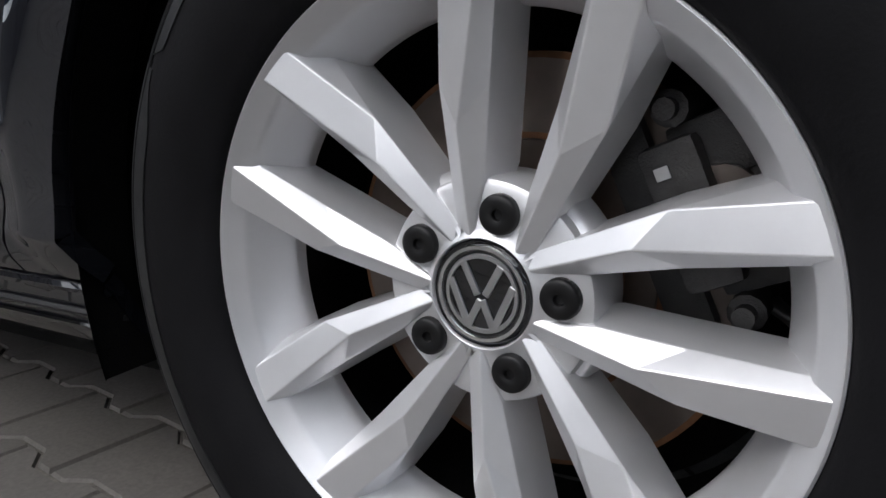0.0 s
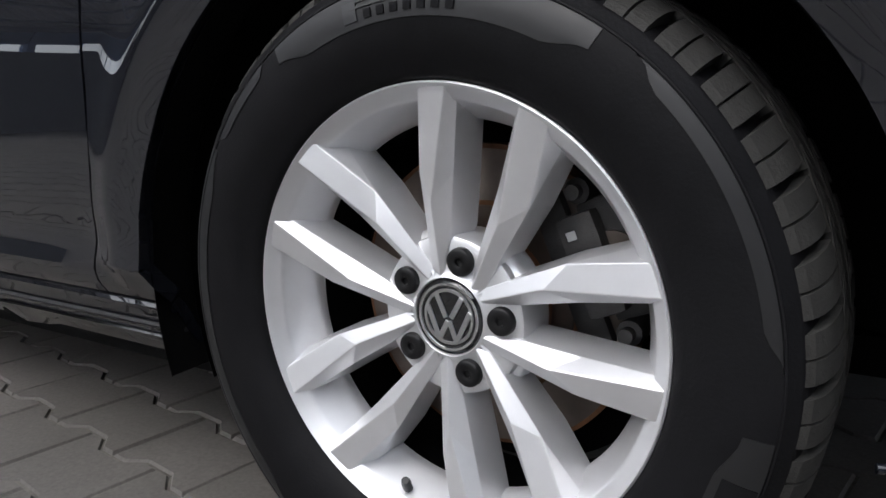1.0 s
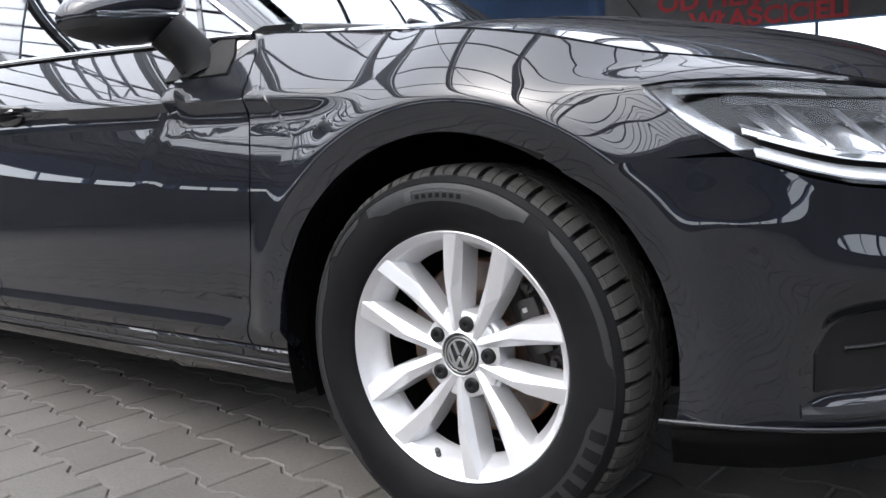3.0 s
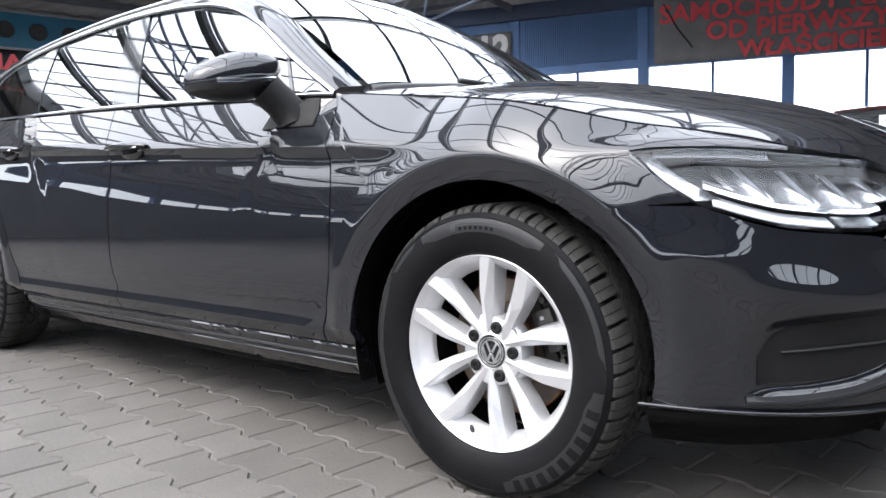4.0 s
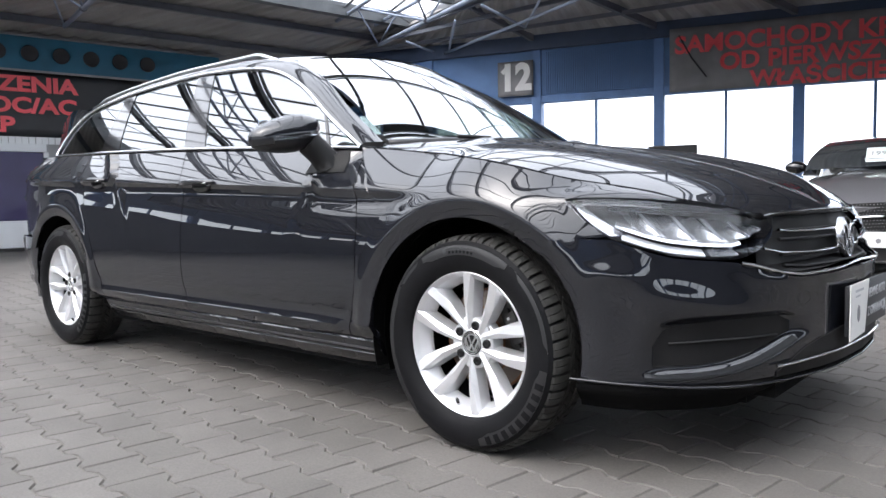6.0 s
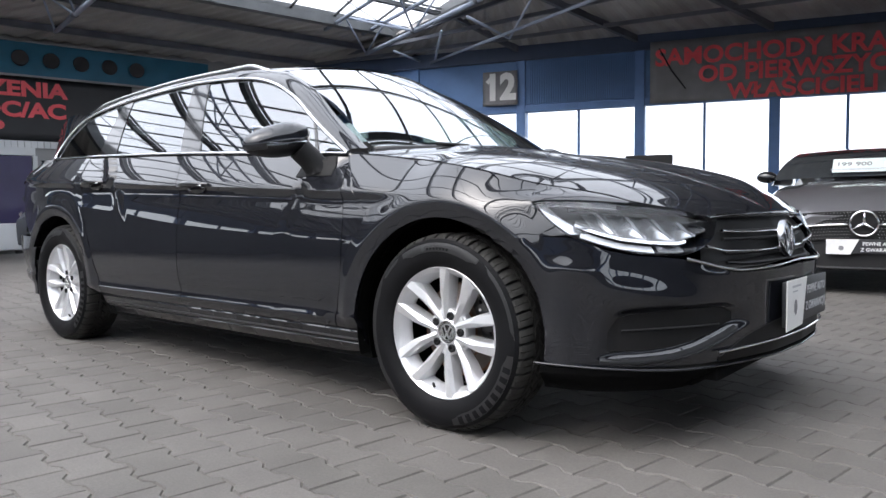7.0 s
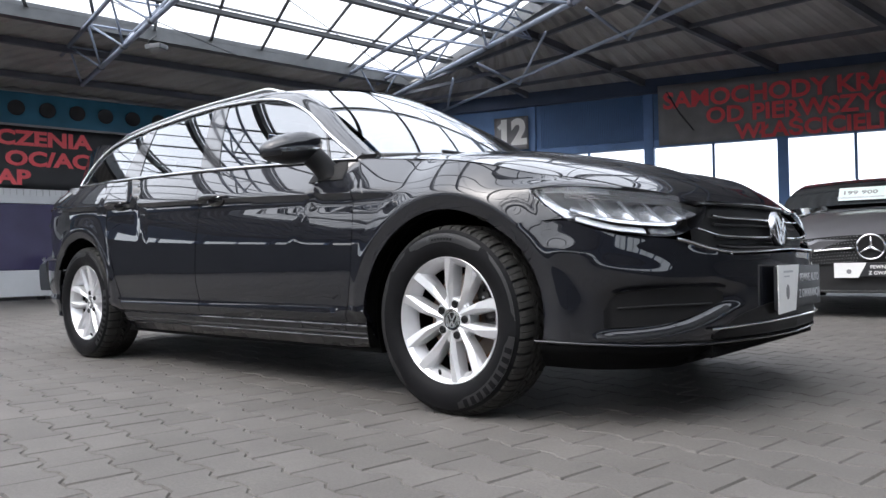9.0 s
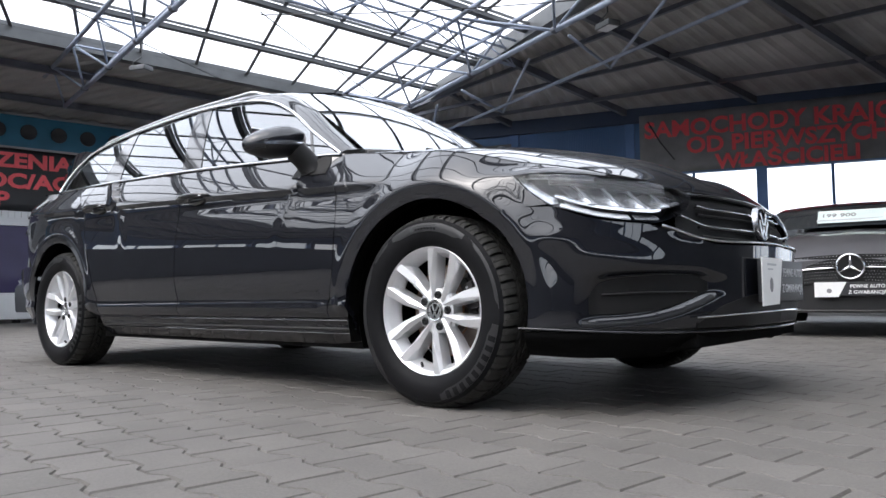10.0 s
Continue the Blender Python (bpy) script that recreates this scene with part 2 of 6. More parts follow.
def tube(bm, pts, r, n=8, squash=1.0, close=True):
    """A round bar along the points."""
    pts = [Vector(p) for p in pts]
    rings = []
    for i, p in enumerate(pts):
        d = (pts[min(i + 1, len(pts) - 1)] - pts[max(i - 1, 0)]).normalized()
        s = d.cross(Vector((0, 0, 1)))
        if s.length < 1e-3:
            s = d.cross(Vector((0, 1, 0)))
        s.normalize()
        u = s.cross(d)
        rr = r[i] if isinstance(r, (list, tuple)) else r
        rings.append([bm.verts.new(p + (s * math.cos(k * 2 * math.pi / n) + u * math.sin(k * 2 * math.pi / n) * squash) * rr) for k in range(n)])
    for a, b in zip(rings, rings[1:]):
        for k in range(n):
            bm.faces.new((a[k], a[(k + 1) % n], b[(k + 1) % n], b[k]))
    if close:
        bm.faces.new(rings[0][::-1])
        bm.faces.new(rings[-1])


def grid(bm, f, nu, nv, flip=False, fold=0.0):
    """A sheet f(u, v), u and v from 0 to 1, with its rim folded back by fold."""
    vs = [[bm.verts.new(f(i / nu, j / nv)) for j in range(nv + 1)] for i in range(nu + 1)]
    faces = []
    for i in range(nu):
        for j in range(nv):
            q = (vs[i][j], vs[i + 1][j], vs[i + 1][j + 1], vs[i][j + 1])
            if len({tuple(round(c, 6) for c in w.co) for w in q}) < 3:
                continue
            faces.append(bm.faces.new(q[::-1] if flip else q))
    if fold:
        bm.normal_update()
        loop = [vs[i][0] for i in range(nu)] + [vs[nu][j] for j in range(nv)] + [vs[i][nv] for i in range(nu, 0, -1)] + [vs[0][j] for j in range(nv, 0, -1)]
        back = [bm.verts.new(w.co - w.normal * fold) for w in loop]
        n = len(loop)
        for k in range(n):
            a, b, c, d = loop[k], loop[(k + 1) % n], back[(k + 1) % n], back[k]
            if (a.co - b.co).length < 1e-6:
                continue
            bm.faces.new((b, a, d, c) if not flip else (a, b, c, d))
    return vs


def lathe(bm, prof, n=96, a0=0.0, a1=2 * math.pi, flip=False):
    """Turns (radius, y) pairs about the y axis."""
    full = abs(a1 - a0 - 2 * math.pi) < 1e-6
    rings = []
    for k in range(n if full else n + 1):
        a = a0 + (a1 - a0) * k / n
        rings.append([bm.verts.new((r * math.cos(a), y, r * math.sin(a))) for r, y in prof])
    for k in range(n):
        p, q = rings[k], rings[(k + 1) % len(rings)]
        for j in range(len(prof) - 1):
            f = (p[j], p[j + 1], q[j + 1], q[j])
            bm.faces.new(f[::-1] if flip else f)
    return rings


def spline(xs, ys):
    """A smooth curve through the points that does not overshoot; beyond the ends it goes on straight."""
    xs, ys = np.array(xs, float), np.array(ys, float)
    h = np.diff(xs)
    d = np.diff(ys) / h
    m = np.zeros(len(xs))
    m[0], m[-1] = d[0], d[-1]
    for i in range(1, len(xs) - 1):
        if d[i - 1] * d[i] > 0:
            w1, w2 = 2 * h[i] + h[i - 1], h[i] + 2 * h[i - 1]
            m[i] = (w1 + w2) / (w1 / d[i - 1] + w2 / d[i])

    def at(x):
        if x <= xs[0]:
            return float(ys[0] + m[0] * (x - xs[0]))
        if x >= xs[-1]:
            return float(ys[-1] + m[-1] * (x - xs[-1]))
        i = int(np.searchsorted(xs, x) - 1)
        t = (x - xs[i]) / h[i]
        return float((1 + 2 * t) * (1 - t) ** 2 * ys[i] + t * (1 - t) ** 2 * h[i] * m[i] + t * t * (3 - 2 * t) * ys[i + 1] + t * t * (t - 1) * h[i] * m[i + 1])

    return at


def smooth01(t):
    t = max(0.0, min(1.0, t))
    return t * t * (3 - 2 * t)


def text_mesh(words, size, depth=0.004, stretch=1.0, bold=0.0):
    """A flat mesh of the words in the built-in font, in the x-y plane, its middle at the origin."""
    cu = bpy.data.curves.new("words", "FONT")
    cu.body = words
    cu.size = size
    cu.align_x, cu.align_y = "CENTER", "CENTER"
    cu.extrude = depth
    cu.offset = bold
    cu.resolution_u = 3
    tmp = bpy.data.objects.new("words", cu)
    scene.collection.objects.link(tmp)
    bpy.context.view_layer.update()
    me = bpy.data.meshes.new_from_object(tmp.evaluated_get(bpy.context.evaluated_depsgraph_get()))
    bpy.data.objects.remove(tmp)
    bpy.data.curves.remove(cu)
    me.materials.clear()
    if stretch != 1.0:
        me.transform(Matrix.Diagonal((stretch, 1, 1, 1)))
    return me
# ---- the hall: paving, walls with glazing, glazed roof ----
lerp = lambda a, b, t: a + (b - a) * t
E1 = Vector((math.cos(radians(17)), math.sin(radians(17)), 0))
E2 = Vector((0.172, 0.985, 0)).normalized()
NW = Vector((-11.40, 8.178, 0))
NE = NW + E1 * 21.3
SW = NW - E2 * 22.0
SE = Vector((8.5, -15.2, 0))
EAVE = 3.50


def structure(name, bm, mat, label, category, smooth=False, sharp=None):
    return tagged(new(name, mesh_of(name, bm, mat, smooth, sharp)), label, category, "", "structure")


bm = bmesh.new()
grid(bm, lambda u, v: Vector((lerp(-900, 900, u), lerp(-900, 900, v), 0.006)), 2, 2)
structure("ground", bm, M["joint"], "grey sandy ground that carries the paving", "ground")


def frame_at(origin, along):
    """A wall's own frame: x along it, y inwards off it, z up."""
    along = along.normalized()
    inward = Vector((0, 0, 1)).cross(along)
    return Matrix((( along.x, inward.x, 0, origin.x), (along.y, inward.y, 0, origin.y), (0, 0, 1, origin.z), (0, 0, 0, 1)))


def hall_wall(name, a, b, sill, head, top, bay, flip, label, first=0.0, mull=True):
    """A wall of sill, posts, mullions and head, glazed between. Inside is towards the hall's middle."""
    length = (b - a).length
    m = frame_at(a, b - a)
    base = tagged(new(name), label, "wall", "", "structure")
    base.matrix_basis = m
    bm = bmesh.new()
    box(bm, 0, length, -0.12, 0.12, 0.0, sill)
    bevelled(bm, 0.006, 1)
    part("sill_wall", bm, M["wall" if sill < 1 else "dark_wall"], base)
    bm = bmesh.new()
    box(bm, 0, length, -0.06, 0.06, head + 0.14, top - 0.103)
    part("upper_wall", bm, M["blue_sheet"], base)
    bm = bmesh.new()
    box(bm, 0, length, -0.09, 0.09, head, head + 0.137)
    bevelled(bm, 0.008, 1)
    part("head_beam", bm, M["blue"], base)
    # eave beam: the deck's shade over the wall top is put into its colour
    bm = bmesh.new()
    box(bm, 0, length, -0.14, 0.14, top - 0.10, top + 0.16)
    bevelled(bm, 0.008, 1)
    part("eave_beam", bm, M["eave_shade"], base)
    x = first
    post = mull_me = pane_me = None
    while x < length:
        if x > 0.05:
            bm = bmesh.new()
            box(bm, -0.085, 0.085, -0.11, 0.11, 0.0, top - 0.103)
            bevelled(bm, 0.008, 1)
            post = post or mesh_of("post", bm, M["blue"])
            part("post", post, None, base).matrix_basis = pose(x, 0, 0)
        if mull:
            bm = bmesh.new()
            box(bm, -0.022, 0.022, -0.03, 0.03, sill, head)
            mull_me = mull_me or mesh_of("mullion", bm, M["blue"])
            if x + bay * 0.5 < length:
                part("mullion", mull_me, None, base).matrix_basis = pose(x + bay * 0.505, 0, 0)
        bm = bmesh.new()
        box(bm, 0.09, bay - 0.09, -0.004, 0.004, sill, head)
        pane_me = pane_me or mesh_of("pane", bm, M["pane"])
        if x + bay < length:
            p = part("pane", pane_me, None, base)
            p.matrix_basis = pose(x, 0, 0)
            p.visible_shadow = False
        x += bay
    return base, m


wall_n, m_n = hall_wall("wall_north", NE, NW, 0.30, 2.46, EAVE, 2.13, False, "blue steel wall with a long band of bright windows", 1.0)
# the east wall is never in view; its windows are added to brighten the headlamps
wall_e, m_e = hall_wall("wall_east", SE, NE, 1.70, 2.46, EAVE, 2.20, False, "unseen blue steel wall, its high windows added for light")
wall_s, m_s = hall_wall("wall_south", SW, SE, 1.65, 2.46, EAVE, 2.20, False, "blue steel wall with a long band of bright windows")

# the west wall is closed; boards and banners hang on it
bm = bmesh.new()
box(bm, 0, 11.0, -0.12, 0.12, 0, 3.72)
structure("wall_west", bm, M["wall"], "dark closed wall behind banners", "wall").matrix_basis = frame_at(NW, SW - NW)

wall_w, m_w = hall_wall("wall_southwest", NW - E2 * 11.0, SW, 2.38, 2.74, EAVE, 2.40, False, "blue steel wall with a narrow band of windows")

# ---- glazed roof ----
SKY_Z = 4.10
P0, PA, PB = Vector((-8.23, 8.88, SKY_Z)), Vector((4.741, 2.299, SKY_Z)), Vector((-10.75, -8.3, SKY_Z))
PC = PA + (PB - P0)
UX, UY = PA - P0, PB - P0
sky = lambda u, v, dz=0.0: P0 + UX * u + UY * v + Vector((0, 0, dz))
roof_light = tagged(new("ceiling_glazing"), "large glazed roof light with grey bars", "ceiling", "", "structure")
bm = bmesh.new()
n_main = 9
for k in range(n_main + 1):
    beam(bm, sky(k / n_main, 0, -0.06), sky(k / n_main, 1, -0.02), 0.10, 0.06)
for k in range(n_main):
    beam(bm, sky((k + 0.045) / n_main, 0, 0.0), sky((k + 0.045) / n_main, 1, 0.03), 0.03, 0.03)
for k in range(21):
    beam(bm, sky(0, k / 20, 0.0), sky(1, k / 20, 0.02), 0.045, 0.02)
for k in range(9, 20):
    beam(bm, sky(0, (k + 0.5) / 20, 0.0), sky(1, (k + 0.5) / 20, 0.02), 0.018, 0.02)
part("glazing_bars", bm, M["bar"], roof_light)
bm = bmesh.new()
grid(bm, lambda u, v: sky(u, v, 0.04), 10, 20, True)
pane_o = part("roof_panes", bm, M["roofpane"], roof_light, "clear roof panes")
pane_o.visible_shadow = False


def deck(name, a0, a1, b0, b1, ribs, label):
    """A ribbed sheet roof between an upper edge a0-a1 and a lower edge b0-b1."""
    bm = bmesh.new()
    n = ribs * 4

    def f(u, v):
        p = a0.lerp(a1, u).lerp(b0.lerp(b1, u), v)
        k = int(round(u * n)) % 4
        return p + Vector((0, 0, 0.035 if k in (1, 2) else 0.0))

    grid(bm, f, n, 1, False, 0)
    return structure(name, bm, M["deck"], label, "roof")


up = lambda p, z: Vector((p.x, p.y, z))
deck("ceiling_west", P0, PB, up(NW, 3.62), up(SW, 3.62), 70, "dark ribbed sheet roof")
deck("ceiling_north", PA, P0, up(NE, EAVE + 0.15), up(NW, EAVE + 0.15), 70, "dark ribbed sheet roof")
deck("ceiling_east", PC, PA, up(SE, EAVE + 0.15), up(NE, EAVE + 0.15), 70, "dark ribbed sheet roof")
deck("ceiling_south", PB, PC, up(SW, EAVE + 0.15), up(SE, EAVE + 0.15), 70, "dark ribbed sheet roof")


def truss(a, b, rise, bays, label, d=0.045, wide=0.30, shift=Vector((0, 0, 0))):
    """A three-chord lattice girder from a to b: one lower chord, two upper chords, slanted webs, ties and knots."""
    t = thing("roof_truss", label, "truss", "roof trusses")
    side_w = (b - a).cross(Vector((0, 0, 1))).normalized() * wide * 0.5
    lift = Vector((0, 0, rise)) + shift

    def rod(name, p, q, r, n=6):
        bm = bmesh.new()
        tube(bm, [p, q], r, n)
        part(name, bm, M["truss"], t, "", True)

    rod("lower_chord", a, b, d, 8)
    for s in (-1, 1):
        rod("upper_chord", a + lift + side_w * s, b + lift + side_w * s, d * 0.9, 8)
    for k in range(bays):
        lo0, lo1 = a.lerp(b, k / bays), a.lerp(b, (k + 1) / bays)
        mid = a.lerp(b, (k + 0.5) / bays) + lift
        for s in (-1, 1):
            rod("web", lo0, mid + side_w * s, d * 0.5)
            rod("web", mid + side_w * s, lo1, d * 0.5)
        rod("tie", mid - side_w, mid + side_w, d * 0.45)
        if k:
            bm = bmesh.new()
            bmesh.ops.create_uvsphere(bm, u_segments=8, v_segments=6, radius=d * 1.7, matrix=Matrix.Translation(lo0) @ Matrix.Diagonal((1, 1, 0.7, 1)))
            part("knot", bm, M["rafter"], t, "dark knot plate", True)
    return t
# ---- the estate car's skin: x runs forward from the front axle, the near wheel caps lie at y = 0 ----
YC = 0.87
AXLE_F, AXLE_R, HUB = 0.0, -2.786, 0.33
crease = spline([-3.9, -2.44, -1.16, -0.47, 0.2, 0.5], [0.925, 0.877, 0.829, 0.798, 0.765, 0.74])
belt = spline([-3.6, -3.03, -2.45, -1.65, -0.55, -0.2, 0.1, 0.31, 0.5], [1.05, 1.04, 1.025, 0.998, 0.942, 0.922, 0.893, 0.845, 0.79])
belt_y = spline([-3.9, -3.2, -2.5, -1.6, -0.55, -0.2, 0.1, 0.31, 0.5], [0.19, 0.095, 0.062, 0.050, 0.062, 0.10, 0.125, 0.14, 0.20])
low_y = spline([0.16, 0.20, 0.24, 0.295, 0.320, 0.343, 0.368, 0.42, 0.50, 0.60, 0.70, 0.77, 0.80], [0.09, 0.045, 0.006, -0.020, -0.042, -0.0495, -0.0415, -0.0555, -0.064, -0.062, -0.048, -0.031, -0.026])
tuck = spline([-3.95, -3.86, -3.7, -3.55, -3.4, -3.2, -2.9, -0.2, 0.2], [0.46, 0.36, 0.225, 0.135, 0.072, 0.025, 0.0, 0.0, 0.0])

nose = spline([-1, 0.18, 0.20, 0.376, 0.52, 0.64], [0, 0, 0.0, 0.042, 0.10, 0.19])


def smin(a, b, k):
    h = max(0.0, min(1.0, 0.5 + 0.5 * (b - a) / k))
    return b * (1 - h) + a * h - k * h * (1 - h)


def raw_y(x, z):
    zc, zb, yb = crease(x), belt(x), belt_y(x)
    fade = 1 - smooth01((x + 0.42) / 0.50)
    edge = low_y(min(zc, 0.80)) - 0.019 * fade
    if z <= zc:
        zz = min(z, zc - 0.0) if zc <= 0.80 else (z if z < 0.58 else 0.58 + (z - 0.58) * 0.22 / (zc - 0.58))
        base = low_y(zz) - 0.019 * fade * smooth01(1 - (zc - z) / 0.026)
    else:
        t = (z - zc) / (zb - zc)
        base = edge + (yb - edge) * (0.85 * t + 0.15 * t * t)
    return base + tuck(x) + nose(x)


SIDE_X, SIDE_Z = np.arange(-4.1, 0.75, 0.015), np.arange(0.10, 1.12, 0.004)


def blurred(a, sigma, axis):
    """The table a smoothed along one axis by a bell of sigma steps."""
    n = int(3 * sigma) + 1
    k = np.exp(-0.5 * (np.arange(-n, n + 1) / sigma) ** 2)
    pad = [(n, n) if i == axis else (0, 0) for i in range(2)]
    return np.apply_along_axis(lambda r: np.convolve(r, k / k.sum(), "valid"), axis, np.pad(a, pad, "edge"))


def side_table():
    raw = np.array([[raw_y(x, z) for z in SIDE_Z] for x in SIDE_X])
    raw = blurred(raw, 3.0, 0)
    crisp, soft, softer = blurred(raw, 0.8, 1), blurred(raw, 2.6, 1), blurred(raw, 9.0, 1)
    a = np.array([smooth01((x + 0.62) / 0.12) for x in SIDE_X])[:, None]
    b = np.array([smooth01((x + 0.42) / 0.52) for x in SIDE_X])[:, None]
    return crisp * (1 - a) + (soft * (1 - b) + softer * b) * a


SIDE_T = side_table()


def bell4(t):
    return np.array([(1 - t) ** 3, 3 * t ** 3 - 6 * t * t + 4, -3 * t ** 3 + 3 * t * t + 3 * t + 1, t ** 3]) / 6


def plain_y(x, z):
    """The side without its arches: the table, with a smooth surface through it."""
    i = min(len(SIDE_X) - 3.001, max(1.0, (x - SIDE_X[0]) / 0.015))
    j = min(len(SIDE_Z) - 3.001, max(1.0, (z - SIDE_Z[0]) / 0.004))
    a, b = int(i), int(j)
    return float(bell4(i - a) @ SIDE_T[a - 1:a + 3, b - 1:b + 3] @ bell4(j - b))


BAND_R = 0.428


def arch_y(x, z, xw):
    """The flare round a wheel arch, outside its band."""
    e = max(0.0, math.hypot(x - xw, z - HUB) - BAND_R)
    y = 1.2 * max(0.0, 0.350 - z if AXLE_R < x < AXLE_F else 0.0) - 0.064 + 0.50 * e + 2.2 * e * e
    return y + (0.30 * max(0.0, -(x - xw) - 0.25) if xw == AXLE_R else 0.012 * math.log(1 + math.exp((x - 0.17) / 0.05)))


def banded(plain, x, z, blend=0.032):
    """plain(x, z) with the arch flares, and with the flat band at the arch's edge that leans in towards the wheel."""
    for xw in (AXLE_F, AXLE_R):
        rho = math.hypot(x - xw, z - HUB)
        if rho < 0.85:
            over = 0.006 * math.log(1 + math.exp(min(60, (rho - BAND_R) / 0.006)))
            k = (BAND_R + over) / rho
            xr, zr = xw + (x - xw) * k, HUB + (z - HUB) * k
            y = smin(plain(xr, zr), arch_y(xr, zr, xw), blend)
            lean = 0.26 * smooth01(((z - HUB) / rho + 0.05) / 0.55)
            return y + lean * max(0.0, BAND_R + over - rho)
    return plain(x, z)


def side_y(x, z):
    """The side's y at a place."""
    return banded(plain_y, x, z)


front_x = spline([0, 0.12, 0.25, 0.38, 0.52, 0.68, 0.84, 1.0], [0.20, 0.376, 0.52, 0.64, 0.735, 0.80, 0.842, 0.856])
front_y = spline([0, 0.12, 0.25, 0.38, 0.52, 0.68, 0.84, 1.0], [-0.05, -0.010, 0.05, 0.14, 0.27, 0.45, 0.65, 0.87])
front_in = spline([0.14, 0.18, 0.22, 0.26, 0.29, 0.32, 0.45, 0.56, 0.60, 0.645, 0.70, 0.74, 0.78, 0.82], [0.10, 0.055, 0.03, 0.012, 0.002, 0.0, 0.0, -0.003, -0.001, 0.008, 0.036, 0.070, 0.115, 0.19])


in_low = spline([0.24, 0.30, 0.42, 0.50, 0.58, 0.66], [0.290, 0.290, 0.299, 0.316, 0.342, 0.372])
in_top = spline([0.24, 0.265, 0.30, 0.36, 0.50, 0.60, 0.66], [0.340, 0.400, 0.436, 0.447, 0.452, 0.450, 0.436])


def sculpt(s, z):
    """How far the bumper's recesses (+) and shelves (-) leave the plain nose, in metres."""
    d = -0.013 * math.exp(-((z - 0.49 + 0.16 * (s - 0.30)) / 0.046) ** 2 - ((s - 0.36) / 0.13) ** 2)
    d += 0.060 * smooth01((s - 0.48) / 0.25) * smooth01((z - 0.54) / 0.03)
    d -= 0.009 * math.exp(-((z - 0.552) / 0.034) ** 2 - ((s - 0.185) / 0.055) ** 2)
    if 0.235 < s < 0.72:
        lo, hi = in_low(min(s, 0.66)), in_top(min(s, 0.66))
        d += 0.026 * smooth01((s - 0.238) / 0.065) * (1 - smooth01((s - 0.62) / 0.09)) * smooth01((z - lo) / 0.011) * (1 - smooth01((z - hi + 0.014) / 0.014))
    return d


def front(s, z, out=0.0):
    """A point of the nose: s runs from the front wheel arch (0) round to the middle (1); out: metres proud of the skin."""
    dx, dy = front_x(s + 0.01) - front_x(s - 0.01), front_y(s + 0.01) - front_y(s - 0.01)
    n = math.hypot(dx, dy)
    nx, ny = -dy / n, dx / n
    d = front_in(z) * (0.22 + 0.78 * smooth01(s / 0.45)) + sculpt(s, z) - out
    return Vector((front_x(s) + nx * d, front_y(s) + ny * d, z))


def side(x, z, out=0.0):
    return Vector((x, side_y(x, z) - out, z))


def wing_plain(x, z):
    """The front wing's y without its arch: the side, running over into the nose ahead of the arch."""
    y = plain_y(x, z)
    w = smooth01((x - 0.10) / 0.24) * (1 - smooth01((z - 0.74) / 0.05))
    if w < 1e-4:
        return y
    lo, hi = -0.1, 0.5
    for _ in range(16):
        mid = (lo + hi) / 2
        lo, hi = (mid, hi) if front(mid, z)[0] < x else (lo, mid)
    return y + (front(lo, z)[1] - y) * w


def wing_y(x, z):
    return banded(wing_plain, x, z)


def glass_y(x, z):
    h = z - belt(x)
    return belt_y(x) + 0.012 + 0.42 * h + 0.3 * h * h


top_line = spline([-3.105, -3.075, -3.01, -2.885, -2.66, -2.30, -1.85, -1.545, -1.34, -1.19, -0.995, -0.749, -0.536], [1.050, 1.115, 1.198, 1.270, 1.310, 1.343, 1.360, 1.349, 1.328, 1.294, 1.214, 1.064, 0.940])
# ---- the dark grey estate car ----
car = thing("estate_car", "dark grey metallic estate car with silver wheels, on paving", "car")


def faired(f, nu, nv, times):
    """The sheet f worked out once on its grid, and smoothed between its edges."""
    pts = np.array([[tuple(f(i / nu, j / nv)) for j in range(nv + 1)] for i in range(nu + 1)])
    for _ in range(times):
        mid = (pts[:-2, 1:-1] + pts[2:, 1:-1] + pts[1:-1, :-2] + pts[1:-1, 2:]) / 4
        pts[1:-1, 1:-1] += (mid - pts[1:-1, 1:-1]) * 0.8
    return lambda u, v: Vector(pts[int(round(u * nu)), int(round(v * nv))])


def skin(name, f, nu, nv, mat, parent, fold=0.014, label="", mirror=False, sharp=28, flip=False):
    """A body panel f(u, v) on the near side; mirror: its twin on the far side."""
    bm = bmesh.new()
    flipped = lambda p: Vector((p[0], 2 * YC - p[1], p[2]))
    g = (lambda u, v: flipped(f(u, v))) if mirror else f
    grid(bm, g, nu, nv, flip != mirror, fold)
    return part(name, bm, mat, parent, label, True, sharp)


def pair(name, f, nu, nv, mat, parent, fold=0.014, label="", sharp=28, flip=False, fair=0):
    f = faired(f, nu, nv, fair)
    a = skin(name, f, nu, nv, mat, parent, fold, label, False, sharp, flip)
    skin(name, f, nu, nv, mat, parent, fold, label, True, sharp, flip)
    return a



gap_f = spline([0.28, 0.33, 0.51, 0.64, 0.78, 0.91, 0.95], [-0.505, -0.492, -0.440, -0.436, -0.457, -0.495, -0.525])
gap_b = spline([0.28, 0.43, 0.75, 0.87, 1.0], [-1.530, -1.525, -1.527, -1.560, -1.632])
gap_c = spline([0.28, 0.40, 0.50, 0.62, 0.74, 0.865, 1.02], [-2.300, -2.312, -2.345, -2.40, -2.462, -2.502, -2.570])


